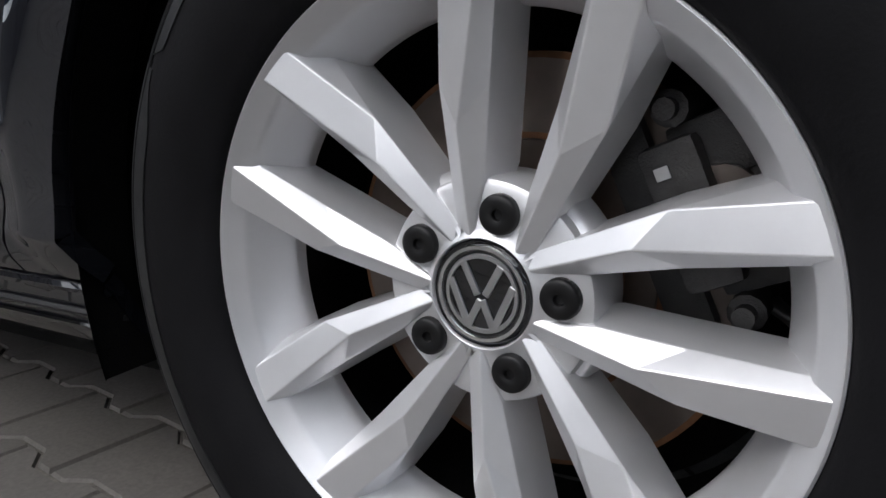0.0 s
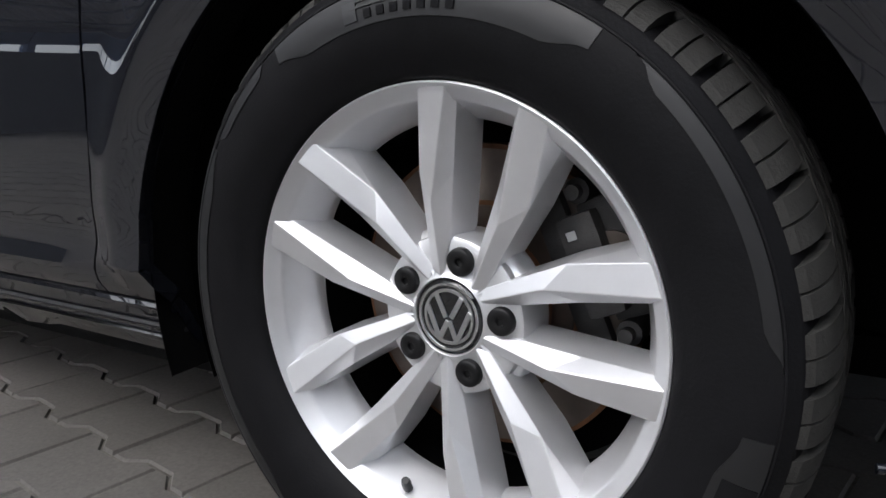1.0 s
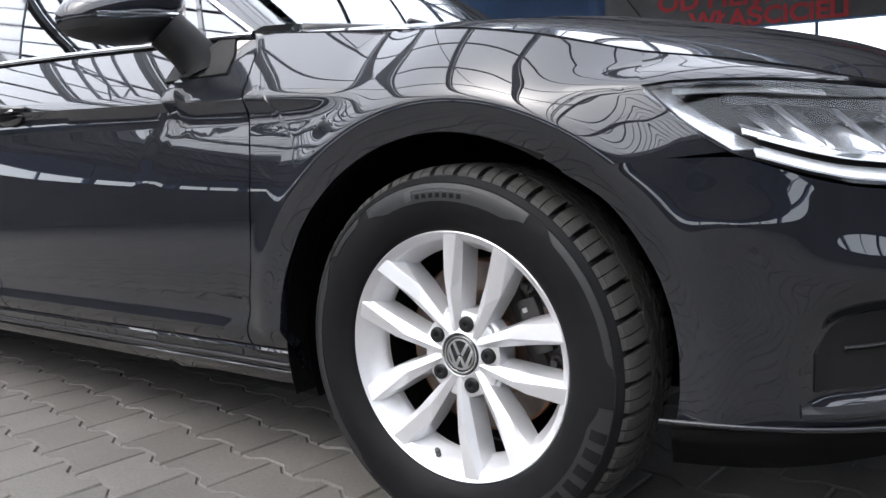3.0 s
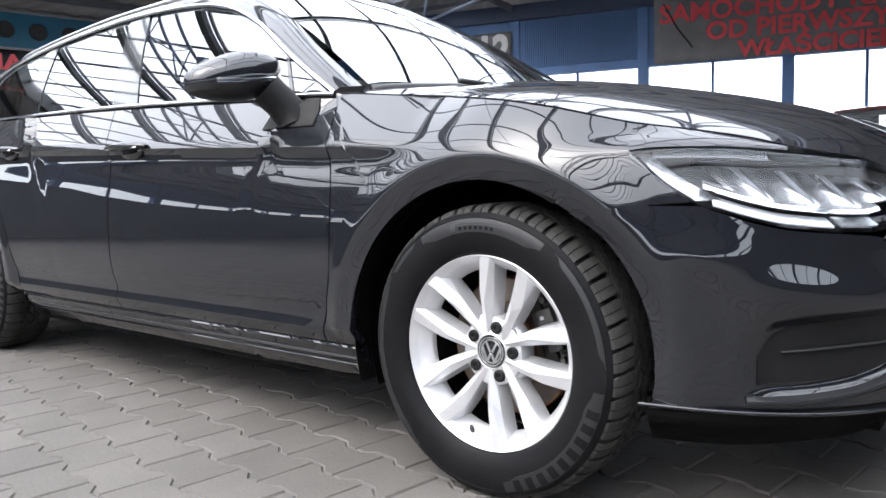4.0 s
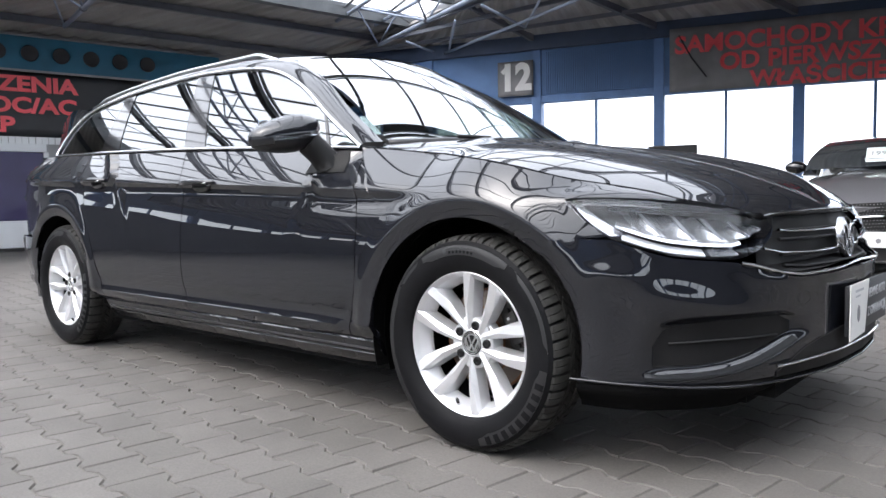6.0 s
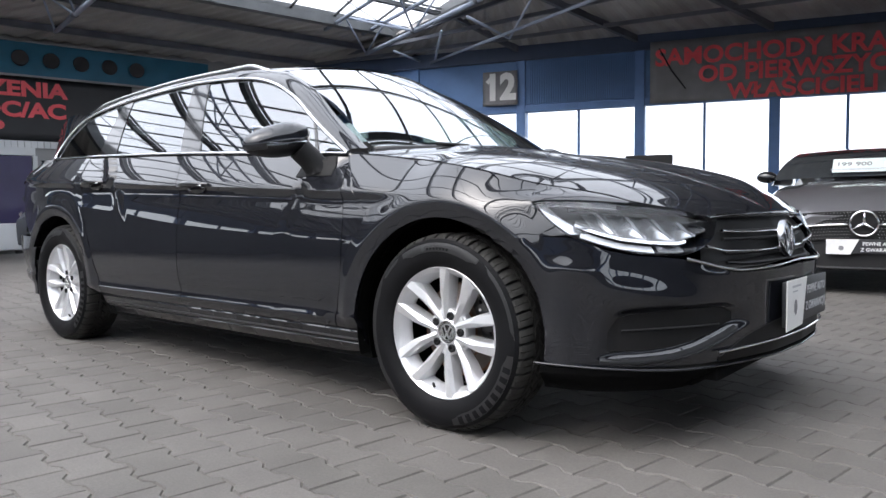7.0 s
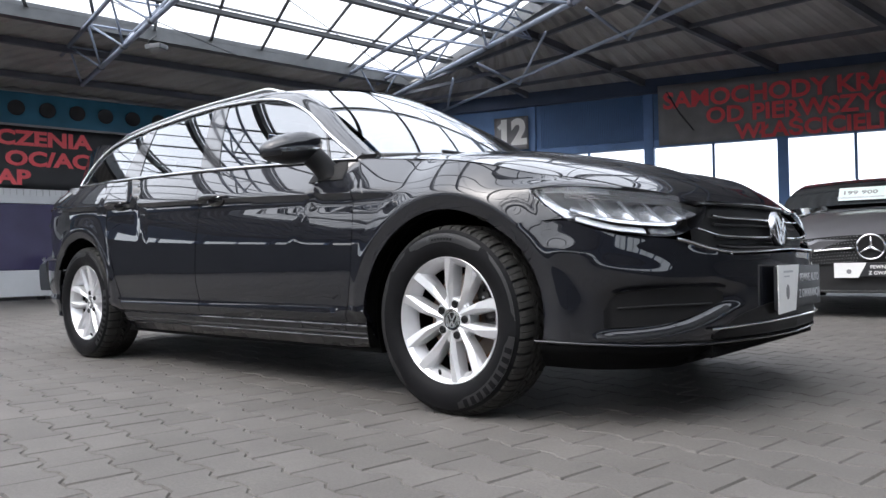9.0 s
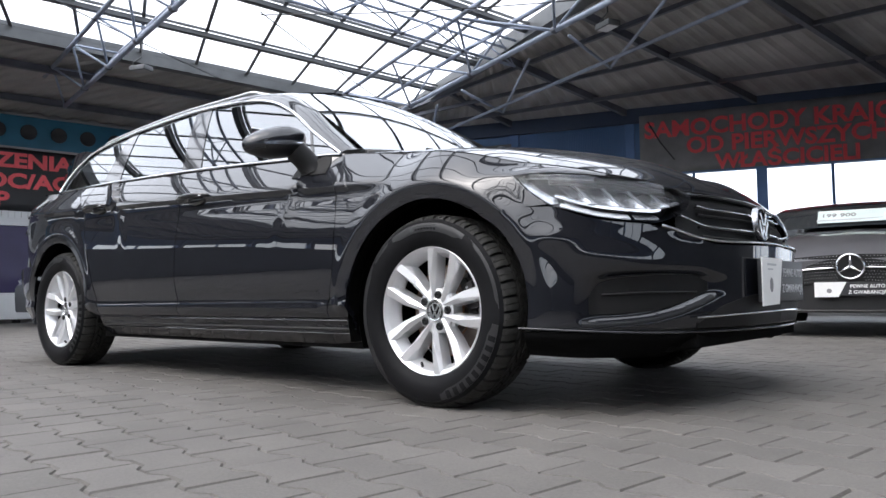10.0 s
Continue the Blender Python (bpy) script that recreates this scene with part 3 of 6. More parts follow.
def door_f(x_front, x_rear, low=0.303):
    def f(u, v):
        xm = lerp(x_rear(0.7), x_front(0.7), u)
        zc, zt = crease(xm), belt(xm) - 0.010
        z = lerp(low, zc, v / 0.7) if v <= 0.7 else lerp(zc, zt, (v - 0.7) / 0.3)
        x = lerp(x_rear(z) + 0.0025, x_front(z) - 0.0025, u)
        return side(x, z)

    return f


front_door = pair("front_door", door_f(gap_f, gap_b), 44, 40, M["paint"], car)
rear_door = pair("rear_door", door_f(gap_b, gap_c), 40, 40, M["paint"], car)


def polar(cx, poly, r0, a0, a1, n=96, lead=0.0, trail=0.0, y_of=side_y):
    """A panel round a wheel arch: from the arch's edge out to a polygon in the x-z plane."""
    inner = [lerp(a0, a1, k / n) for k in range(n + 1)]
    angles = [a + lead * (1 - smooth01(k / n / 0.35)) + trail * smooth01((k / n - 0.75) / 0.25) for k, a in enumerate(inner)]
    for px, pz in poly:
        a = math.degrees(math.atan2(pz - HUB, px - cx)) % 360
        if a > 300:
            a -= 360
        if angles[0] < a < angles[-1]:
            k = min(range(1, n), key=lambda i: abs(angles[i] - a))
            angles[k] = a
    reach = []
    for a in angles:
        dx, dz = math.cos(radians(a)), math.sin(radians(a))
        best = 0.0
        for (ax, az), (bx, bz) in zip(poly, poly[1:] + poly[:1]):
            ex, ez = bx - ax, bz - az
            den = dx * ez - dz * ex
            if abs(den) < 1e-9:
                continue
            t = ((ax - cx) * ez - (az - HUB) * ex) / den
            q = ((ax - cx) * dz - (az - HUB) * dx) / den
            if t > r0 * 0.9 and -1e-6 <= q <= 1 + 1e-6:
                best = max(best, t)
        reach.append(best)

    def f(u, v):
        k = min(n, int(round((1 - u) * n)))
        r = max(reach[k], r0 + 0.004)
        a, b = radians(inner[k]), radians(angles[k])
        x = lerp(r0 * math.cos(a), r * math.cos(b), v)
        z = lerp(r0 * math.sin(a), r * math.sin(b), v)
        return Vector((cx + x, y_of(cx + x, HUB + z), HUB + z))

    return f


top_edge = [(-0.522, 0.941), (-0.36, 0.922), (-0.16, 0.899), (0.034, 0.870), (0.15, 0.846), (0.30, 0.806)]
tip_top = [Vector((0.30, side_y(0.30, 0.806), 0.806)), Vector((0.405, 0.108, 0.788)), Vector((0.50, 0.148, 0.768)), front(0.34, 0.750)]
hood_e = [tuple(side(x, z) + Vector((0, 0.004, 0.004))) for x, z in top_edge] + [tuple(p + Vector((0, 0.003, 0.003))) for p in tip_top[1:]] + [tuple(front(q, z, -0.002)) for q, z in ((0.48, 0.727), (0.60, 0.707), (0.80, 0.714), (1.0, 0.716))]
fender_poly = [(0.236, 0.645), (0.286, 0.655), (0.443, 0.648), (0.378, 0.698), (0.322, 0.752), (0.30, 0.806), (0.15, 0.846), (0.034, 0.870), (-0.16, 0.899), (-0.36, 0.922), (-0.522, 0.941)]
fender_poly += [(gap_f(z) + 0.0025, z) for z in (0.91, 0.85, 0.78, 0.70, 0.64, 0.55, 0.46, 0.38, 0.33, 0.303)] + [(-0.373, 0.303)]
pair("fender", polar(AXLE_F, fender_poly, 0.376, 55.0, 184.1, 300, lead=-18.3, trail=-1.0, y_of=wing_y), 300, 110, M["paint"], car, 0.02)
tip_lines = [spline([0, 0.4, 0.75, 1], [p[i] for p in tip_top]) for i in range(3)]


def tip_f(u, v):
    """The wing's tongue between the bonnet and the lamp."""
    q = lerp(0.087, 0.335, u)
    a = front(q, spline([0.085, 0.12, 0.20, 0.35], [0.753, 0.757, 0.755, 0.742])(q), 0.001)
    b = Vector([f(u) for f in tip_lines])
    p = a.lerp(b, v)
    e = Vector((lerp(0.322, 0.30, v), 0, lerp(0.752, 0.806, v)))
    e.y = wing_y(e.x, e.z)
    a0 = front(0.087, 0.753, 0.001).lerp(tip_top[0], v)
    p += (e - a0) * (1 - u) ** 2
    p.z += 0.005 * math.sin(math.pi * v) * (1 - u) * u * 3
    return p


pair("fender_tip", tip_f, 40, 10, M["paint"], car, 0.012)
quarter_poly = [(gap_c(z) - 0.0025, z) for z in (0.285, 0.34, 0.40, 0.50, 0.62, 0.74, 0.80, 0.865, 0.94, 1.0)]
quarter_poly += [(-2.575, 1.018), (-3.09, 1.036), (-3.40, 1.040), (-3.58, 1.04), (-3.62, 0.93), (-3.62, 0.75), (-3.62, 0.60), (-3.15, 0.585)]
pair("quarter_panel", polar(AXLE_R, quarter_poly, 0.376, -5.0, 145), 96, 36, M["paint"], car, 0.02, fair=2)

# sills with their two long mouldings
pair("sill", lambda u, v: side(lerp(-2.33, -0.380, u), lerp(0.200 + 0.012 * smooth01((u - 0.9) * 10), 0.299, v)), 60, 10, M["paint"], car)
for z_m, out_m, r_m, mat_m in ((0.292, 0.006, 0.0055, "satin"), (0.262, 0.006, 0.004, "black"), (0.243, 0.005, 0.003, "gloss")):
    for far in (0, 1):
        bm = bmesh.new()
        pts = [side(lerp(-2.30, -0.382, k / 40), z_m, out_m - r_m) for k in range(41)]
        tube(bm, [(p[0], 2 * YC - p[1], p[2]) if far else p for p in pts], r_m, 6)
        part("sill_moulding", bm, M["paint" if mat_m == "satin" else mat_m], car, "", True, 50)

# ---- nose ----
def s_of_x(x):
    lo, hi = -0.2, 1.0
    for _ in range(40):
        mid = (lo + hi) / 2
        lo, hi = (mid, hi) if front_x(mid) < x else (lo, mid)
    return lo


s_arch = lambda z: s_of_x(math.sqrt(max(0.0, 0.376 ** 2 - (z - HUB) ** 2)) + 0.0)
bump_top = spline([-0.02, 0.025, 0.06, 0.12, 0.182, 0.215, 0.26, 0.32, 0.45, 0.50, 0.68, 1.0], [0.636, 0.6440, 0.6545, 0.6530, 0.6510, 0.6380, 0.620, 0.604, 0.590, 0.580, 0.538, 0.545])
bump_low = spline([0.0, 0.3, 0.5, 0.65, 1.0], [0.205, 0.185, 0.185, 0.222, 0.250])


def whole(f):
    """Doubles a nose panel over the middle line: u from 0 to 0.5 near side, on to 1 far side."""

    def g(u, v):
        p = f(min(u, 1 - u) * 2, v)
        return p if u <= 0.5 else Vector((p[0], 2 * YC - p[1], p[2]))

    return g


def bumper_f(u, v):
    zb, zt = 0.268, bump_top(u)
    z = lerp(zb, zt, v)
    s = lerp(s_arch(z), 1.0, u)
    z = lerp(0.272, bump_top(s) - 0.005, v)
    p = front(s, z)
    if p.x < 0.62:
        w = 1 - smooth01((p.x - 0.46) / 0.14)
        p.y += (banded(wing_plain, p.x, z) - p.y) * w
    return p


skin("front_bumper", faired(whole(bumper_f), 240, 70, 6), 240, 70, M["paint"], car, 0.012)


def apron_f(u, v):
    s0 = s_arch(0.24)
    s = lerp(s0, 1.0, u)
    z = lerp(bump_low(s), 0.267, v)
    return front(s, z, -0.035 + 0.043 * smooth01(v * 1.15))


skin("bumper_apron", whole(apron_f), 100, 8, M["liner"], car, 0.012, "dark lower bumper apron")


def nose_strip(name, pts, r, mat, out=0.004, label="", squash=1.0, twin=True):
    """A bar along points (s, z) of the nose."""
    ss = [p[0] for p in pts]
    zz = spline(ss, [p[1] for p in pts])
    line = [front(lerp(ss[0], ss[-1], k / 40), zz(lerp(ss[0], ss[-1], k / 40)), out) for k in range(41)]
    for far in ((0, 1) if twin else (0,)):
        bm = bmesh.new()
        tube(bm, [(p[0], 2 * YC - p[1], p[2]) if far else p for p in line], r, 8, squash)
        part(name, bm, M[mat], car, label, True, 60)


def nose_panel(name, s0, s1, low, high, mat, out, label="", nu=40, nv=8, fold=0.01, twin=True, parent=None):
    lo = spline(*zip(*low))
    hi = spline(*zip(*high))

    def f(u, v):
        s = lerp(s0, s1, u)
        return front(s, lerp(lo(s), hi(s), v), out)

    a = skin(name, f, nu, nv, M[mat], parent or car, fold, label)
    if twin:
        skin(name, f, nu, nv, M[mat], parent or car, fold, label, True)
    return a


# side air intake: matt insert, its glossy blade, and the bright strips
nose_panel("air_intake", 0.275, 0.645, [(0.275, 0.318), (0.42, 0.324), (0.55, 0.352), (0.645, 0.388)], [(0.275, 0.372), (0.30, 0.412), (0.36, 0.428), (0.5, 0.436), (0.6, 0.434), (0.645, 0.416)], "intake", 0.003, "black air intake insert", fold=0.002)
blade = [(q, in_low(q)) for q in (0.255, 0.30, 0.36, 0.42, 0.50, 0.58, 0.65)]
nose_panel("intake_blade", 0.255, 0.65, [(q, z - 0.006) for q, z in blade], [(q, z + 0.013) for q, z in blade], "satin_black", 0.0025, "satin black blade under the intake", fold=0.002)
nose_strip("intake_bar", [(0.31, 0.378), (0.45, 0.384), (0.60, 0.384)], 0.004, "black", 0.008, squash=0.6)
nose_panel("lower_grille", 0.585, 1.0, [(0.585, 0.273), (1.0, 0.276)], [(0.585, 0.288), (0.70, 0.345), (0.86, 0.375), (1.0, 0.38)], "intake", 0.004, "black lower grille", fold=0.004)
nose_strip("bright_strip", [(0.57, 0.306), (0.80, 0.314), (1.0, 0.318)], 0.0045, "chrome", 0.012)
nose_strip("apron_edge", [(0.10, 0.279), (0.25, 0.271), (0.5, 0.262), (1.0, 0.262)], 0.004, "paint", 0.010)

# radiator grille
nose_panel("grille", 0.54, 1.0, [(0.54, 0.576), (0.68, 0.546), (1.0, 0.553)], [(0.54, 0.612), (0.59, 0.638), (0.645, 0.684), (0.68, 0.700), (1.0, 0.706)], "intake", -0.022, "black radiator grille", fold=0.0)
for dz in (0.0, 0.03, 0.075, 0.10, 0.145):
    nose_strip("grille_slat", [(0.66, 0.562 + dz * 0.95), (0.74, 0.556 + dz), (1.0, 0.556 + dz)], 0.006, "black", -0.010, squash=0.7)
nose_strip("grille_bar", [(0.650, 0.660), (0.74, 0.654), (1.0, 0.652)], 0.0042, "chrome", 0.002, "chrome grille bar")
nose_strip("grille_bar", [(0.545, 0.616), (0.66, 0.598), (0.83, 0.592), (1.0, 0.594)], 0.0042, "chrome", 0.002, "chrome grille bar")
nose_strip("grille_bar", [(0.47, 0.584), (0.68, 0.543), (1.0, 0.552)], 0.0048, "chrome", 0.004, "chrome grille bar")
nose_strip("hood_lip", [(0.60, 0.700), (0.80, 0.708), (1.0, 0.711)], 0.007, "paint", -0.006)


def disc_at(name, place, normal, rings, parent, label=""):
    """A round badge: rings of (radius, lift, material)."""
    turn = Vector(normal).to_track_quat("-Y", "Z").to_matrix().to_4x4()
    made = None
    for k, (prof, mat) in enumerate(rings):
        bm = bmesh.new()
        lathe(bm, prof, 40)
        bmesh.ops.transform(bm, matrix=Matrix.Translation(place) @ turn, verts=bm.verts[:])
        ob = part(name if k == 0 else "badge_ring", bm, M[mat], made or parent, label if k == 0 else "", True, 40)
        made = made or ob
    return made


badge_at = Vector((0.806, YC, 0.622))
badge = disc_at("badge", badge_at, (1, 0, 0.12), [([(0.0, 0.0), (0.062, 0.0), (0.065, 0.012)], "gloss"), ([(0.056, 0.003), (0.057, -0.004), (0.062, -0.006), (0.066, 0.0), (0.066, 0.014)], "badge")], car, "round black badge with a chrome ring")
for (y0, z0), (y1, z1) in (((-0.034, 0.038), (-0.006, -0.002)), ((0.034, 0.038), (0.006, -0.002)), ((-0.045, 0.012), (-0.020, -0.044)), ((0.045, 0.012), (0.020, -0.044)), ((-0.018, -0.044), (0.0, -0.010)), ((0.018, -0.044), (0.0, -0.010))):
    bm = bmesh.new()
    beam(bm, badge_at + Vector((0.004, y0, z0)), badge_at + Vector((0.004, y1, z1)), 0.010, 0.006, (1, 0, 0))
    part("badge_bar", bm, M["badge"], badge)

# plate holder: white panel and dark panel
bm = bmesh.new()
box(bm, 0.859, 0.871, 0.622, 1.125, 0.348, 0.492)
bevelled(bm, 0.004)
plate = part("plate_holder", bm, M["banner_dark"], car, "show plate, half white and half black", True, 40)
bm = bmesh.new()
vs = [bm.verts.new(p) for p in ((0.8735, 0.618, 0.335), (0.8735, 0.80, 0.340), (0.8735, 0.848, 0.496), (0.8735, 0.618, 0.496))]
fc = bm.faces.new(vs)
ex = bmesh.ops.extrude_face_region(bm, geom=[fc])
bmesh.ops.translate(bm, vec=(0.0025, 0, 0), verts=[g for g in ex["geom"] if isinstance(g, bmesh.types.BMVert)])
part("white_panel", bm, M["label"], plate, "white part of the show plate")
for words, z_w in (("PEWNE AUTO", 0.448), ("Z GWARANCJĄ", 0.392)):
    me = text_mesh(words, 0.040, 0.0006, 0.92, 0.0008)
    me.transform(Matrix.Translation((0.8718, 0.985, z_w)) @ Matrix.Rotation(radians(90), 4, "Z") @ Matrix.Rotation(radians(90), 4, "X"))
    me.materials.append(M["grey_letter"])
    part("lettering", me, None, plate)
for y0, y1, z0, z1 in ((0.675, 0.775, 0.470, 0.477), (0.680, 0.735, 0.455, 0.460)):
    bm = bmesh.new()
    box(bm, 0.8760, 0.8766, y0, y1, z0, z1)
    part("print_bar", bm, M["grey_letter"], plate)
bm = bmesh.new()
lathe(bm, [(0.0, -0.0006), (0.016, -0.0006), (0.020, 0.0)], 7)
bmesh.ops.transform(bm, matrix=Matrix.Translation((0.8765, 0.715, 0.405)) @ Matrix.Rotation(radians(90), 4, "Z") @ Matrix.Diagonal((1, 1, 1.35, 1)), verts=bm.verts[:])
part("emblem", bm, M["banner"], plate)

# ---- headlamps ----
hl_top = spline([0.085, 0.12, 0.20, 0.35, 0.48, 0.59, 0.645], [0.748, 0.752, 0.750, 0.735, 0.720, 0.704, 0.698])
hl_low = spline([0.085, 0.12, 0.18, 0.22, 0.265, 0.32, 0.45, 0.52, 0.59, 0.645], [0.744, 0.702, 0.650, 0.634, 0.618, 0.604, 0.592, 0.612, 0.646, 0.690])


def lamp_f(out, inset=0.0):
    def f(u, v):
        s = lerp(0.087 + inset * 0.3, 0.644 - inset * 0.3, u)
        return front(s, lerp(hl_low(s) + inset * 0.02, hl_top(s) - inset * 0.02, v), out)

    return f


def lamp_band(z_low, z_high, out_low, out_high, s0, s1):
    """A sheet inside the lamp between two heights over its lower (from 0) and upper (to 1) edge."""

    def f(u, v):
        q = lerp(s0, s1, u)
        lo, hi = hl_low(q), hl_top(q)
        t = lerp(z_low, z_high, v)
        z = lo + t if t >= 0 else hi + t
        return front(q, min(hi - 0.002, max(lo + 0.002, z)), lerp(out_low, out_high, v))

    return f


for far in (False, True):
    lens = skin("headlamp", lamp_f(0.003), 50, 14, M["lens"], car, 0.012, "clear headlamp with white and silver reflectors", far, 60)
    skin("lamp_housing", lamp_f(-0.085), 40, 10, M["black"], lens, 0.0, "dark lamp housing", far)
    skin("lamp_rim", lambda u, v: lamp_f(lerp(-0.085, 0.0, v))(u, 0.0), 40, 3, M["gloss"], lens, 0.0, "black lamp surround", far)
    skin("lamp_rim", lambda u, v: lamp_f(lerp(0.0, -0.085, v))(u, 1.0), 40, 3, M["gloss"], lens, 0.0, "", far)
    skin("daylight_bar", lamp_band(0.008, 0.024, -0.006, -0.030, 0.205, 0.390), 40, 4, M["drl"], lens, 0.003, "white daylight strip", far)
    skin("daylight_end", lamp_band(0.010, 0.026, -0.006, -0.034, 0.402, 0.470), 20, 4, M["lamp_silver"], lens, 0.003, "silver end of the daylight strip", far)
    skin("divider", lamp_band(0.033, 0.040, -0.008, -0.012, 0.19, 0.48), 40, 2, M["chrome"], lens, 0.003, "chrome divider", far)
    skin("shelf", lamp_band(0.040, 0.048, -0.012, -0.034, 0.19, 0.48), 40, 2, M["lamp_silver"], lens, 0.003, "", far)
    skin("brow", lamp_band(-0.014, -0.004, -0.006, -0.016, 0.115, 0.30), 40, 3, M["lamp_silver"], lens, 0.003, "silver upper strip", far)
    skin("brow_shade", lamp_band(-0.032, -0.016, -0.034, -0.016, 0.17, 0.62), 40, 3, M["gloss"], lens, 0.003, "", far)

    # silver sheet that stands in for the white reflection on the lens's outer corner
    def corner(u, v, w=0.040):
        z = lerp(hl_top(0.105) - 0.006, 0.656, u)
        lo_q = spline([0.650, 0.702, 0.744], [0.180, 0.120, 0.090])(z) + 0.006
        return front(lo_q + lerp(0, w * (0.35 + 0.65 * u), v), z, -0.010 - 0.016 * v)

    skin("corner_reflector", corner, 16, 6, M["lamp_silver"], lens, 0.003, "silver sheet for the gleam on the lens corner", far)
    for s_a, s_b, slant in ((0.215, 0.262, 0.055), (0.282, 0.345, 0.040), (0.362, 0.425, 0.034), (0.442, 0.500, 0.028), (0.517, 0.570, 0.022), (0.584, 0.626, 0.012)):
        def cell(u, v, s_a=s_a, s_b=s_b, slant=slant):
            q = lerp(s_a, s_b, u) + slant * (1 - v) - slant * 0.5
            lo, hi = hl_low(q), hl_top(q)
            zl, zh = min(lo + 0.050, lerp(lo, hi, 0.35)), max(hi - 0.030, lerp(lo, hi, 0.78))
            return front(q, lerp(zl, zh, v), -0.022 - 0.058 * v - 0.012 * math.sin(math.pi * u))

        skin("reflector", cell, 10, 8, M["lamp_silver"], lens, 0.006, "silver reflector", far, 60)

        def web(u, v, s_b=s_b, slant=slant):
            q = s_b + 0.010 * u + slant * (1 - v) - slant * 0.5
            lo, hi = hl_low(q), hl_top(q)
            zl, zh = min(lo + 0.048, lerp(lo, hi, 0.35)), max(hi - 0.030, lerp(lo, hi, 0.78))
            return front(q, lerp(zl, zh, v), -0.030 - 0.020 * v)

        skin("web", web, 3, 4, M["lamp_grey"], lens, 0.004, "", far, 60)

# ---- bonnet, windscreen, roof ----
hx, hy_, hz_ = (spline([0, 0.10, 0.21, 0.33, 0.40, 0.49, 0.57, 0.63, 0.69, 0.77, 0.85, 0.93, 1.0], [p[i] for p in hood_e]) for i in range(3))
hood_c = spline([-0.45, -0.2, 0.1, 0.35, 0.54, 0.655, 0.710, 0.738], [0.990, 0.975, 0.935, 0.882, 0.825, 0.775, 0.742, 0.722])


def hood_f(u, v):
    w = min(v, 1 - v) * 2
    xe, ye, ze = hx(u), hy_(u), hz_(u)
    xc = lerp(-0.40, 0.738, u ** 0.93)
    k = 1 - (1 - w) ** 3.0
    z = lerp(ze, hood_c(xc), k)
    fall = smooth01(u * 6) * (1 - smooth01((u - 0.72) / 0.26))
    z += (0.014 * math.exp(-((w - 0.52) / 0.07) ** 2) - 0.024 * smooth01((w - 0.52) / 0.22)) * fall
    y = lerp(ye, YC, w)
    p = Vector((lerp(xe, xc, 1 - (1 - w) ** 1.6), y, z))
    return p if v <= 0.5 else Vector((p[0], 2 * YC - p[1], p[2]))


skin("bonnet", faired(hood_f, 90, 90, 8), 90, 90, M["paint"], car, 0.014, "dark grey bonnet", sharp=40)


def screen_f(u, v):
    w = 1 - (2 * u - 1) ** 2
    x = lerp(-0.505 + 0.125 * w, -1.215 + 0.085 * w, v)
    y = lerp(lerp(0.165, 0.325, v), 2 * YC - lerp(0.165, 0.325, v), u)
    z = lerp(0.972 + 0.028 * w, 1.362 + 0.055 * w, v) + 0.028 * math.sin(math.pi * v)
    return Vector((x, y, z))


skin("windscreen", screen_f, 36, 24, M["wglass"], car, 0.0, "clear windscreen", sharp=60)
bm = bmesh.new()
tube(bm, [screen_f(k / 30, 0.0) + Vector((0.014, 0, -0.016)) for k in range(31)], 0.015, 8)
part("scuttle", bm, M["black"], car, "black plastic scuttle", True)
for y0, x1, y1 in ((0.40, -0.52, 0.95), (0.95, -0.50, 1.45)):
    bm = bmesh.new()
    tube(bm, [(-0.375, y0, 0.988), (-0.41, (y0 + y1) / 2, 0.998), (-0.43, y1, 1.002)], 0.008, 6)
    part("wiper", bm, M["black"], car, "", True)

rail_pts = [(-0.50, 0.150, 0.958), (-0.72, 0.195, 1.098), (-0.95, 0.268, 1.246), (-1.22, 0.325, 1.362), (-1.56, 0.338, 1.406), (-2.04, 0.318, 1.400), (-2.52, 0.300, 1.374), (-2.85, 0.290, 1.345), (-3.10, 0.285, 1.318), (-3.45, 0.290, 1.268)]
rail_x = [p[0] for p in rail_pts][::-1]
rail_y = spline(rail_x, [p[1] for p in rail_pts][::-1])
rail_z = spline(rail_x, [p[2] for p in rail_pts][::-1])


def cant_f(u, v):
    xo = lerp(-2.86, -0.540, u)
    zo = top_line(xo)
    o = Vector((xo, glass_y(xo, zo) - 0.004, zo))
    xi = lerp(-3.02, -0.500, u)
    i = Vector((xi, rail_y(xi), rail_z(xi)))
    p = o.lerp(i, v)
    p.z += 0.012 * math.sin(math.pi * v)
    p.y -= 0.006 * math.sin(math.pi * v)
    return p


pair("roof_side_rail", cant_f, 70, 8, M["paint"], car, 0.008)
roof_c = spline([-3.62, -3.35, -2.9, -2.3, -1.7, -1.3, -1.12], [1.335, 1.375, 1.425, 1.462, 1.462, 1.438, 1.417])


def roof_f(u, v):
    xe = lerp(-3.45, -1.22, u)
    xc = lerp(-3.58, -1.12, u)
    w = min(v, 1 - v) * 2
    k = 1 - (1 - w) ** 2.4
    p = Vector((lerp(xe, xc, 1 - (1 - w) ** 2), lerp(rail_y(xe), YC, w), lerp(rail_z(xe), roof_c(xc), k)))
    return p if v <= 0.5 else Vector((p[0], 2 * YC - p[1], p[2]))


skin("roof", roof_f, 50, 40, M["paint"], car, 0.01, "dark grey roof", sharp=50)

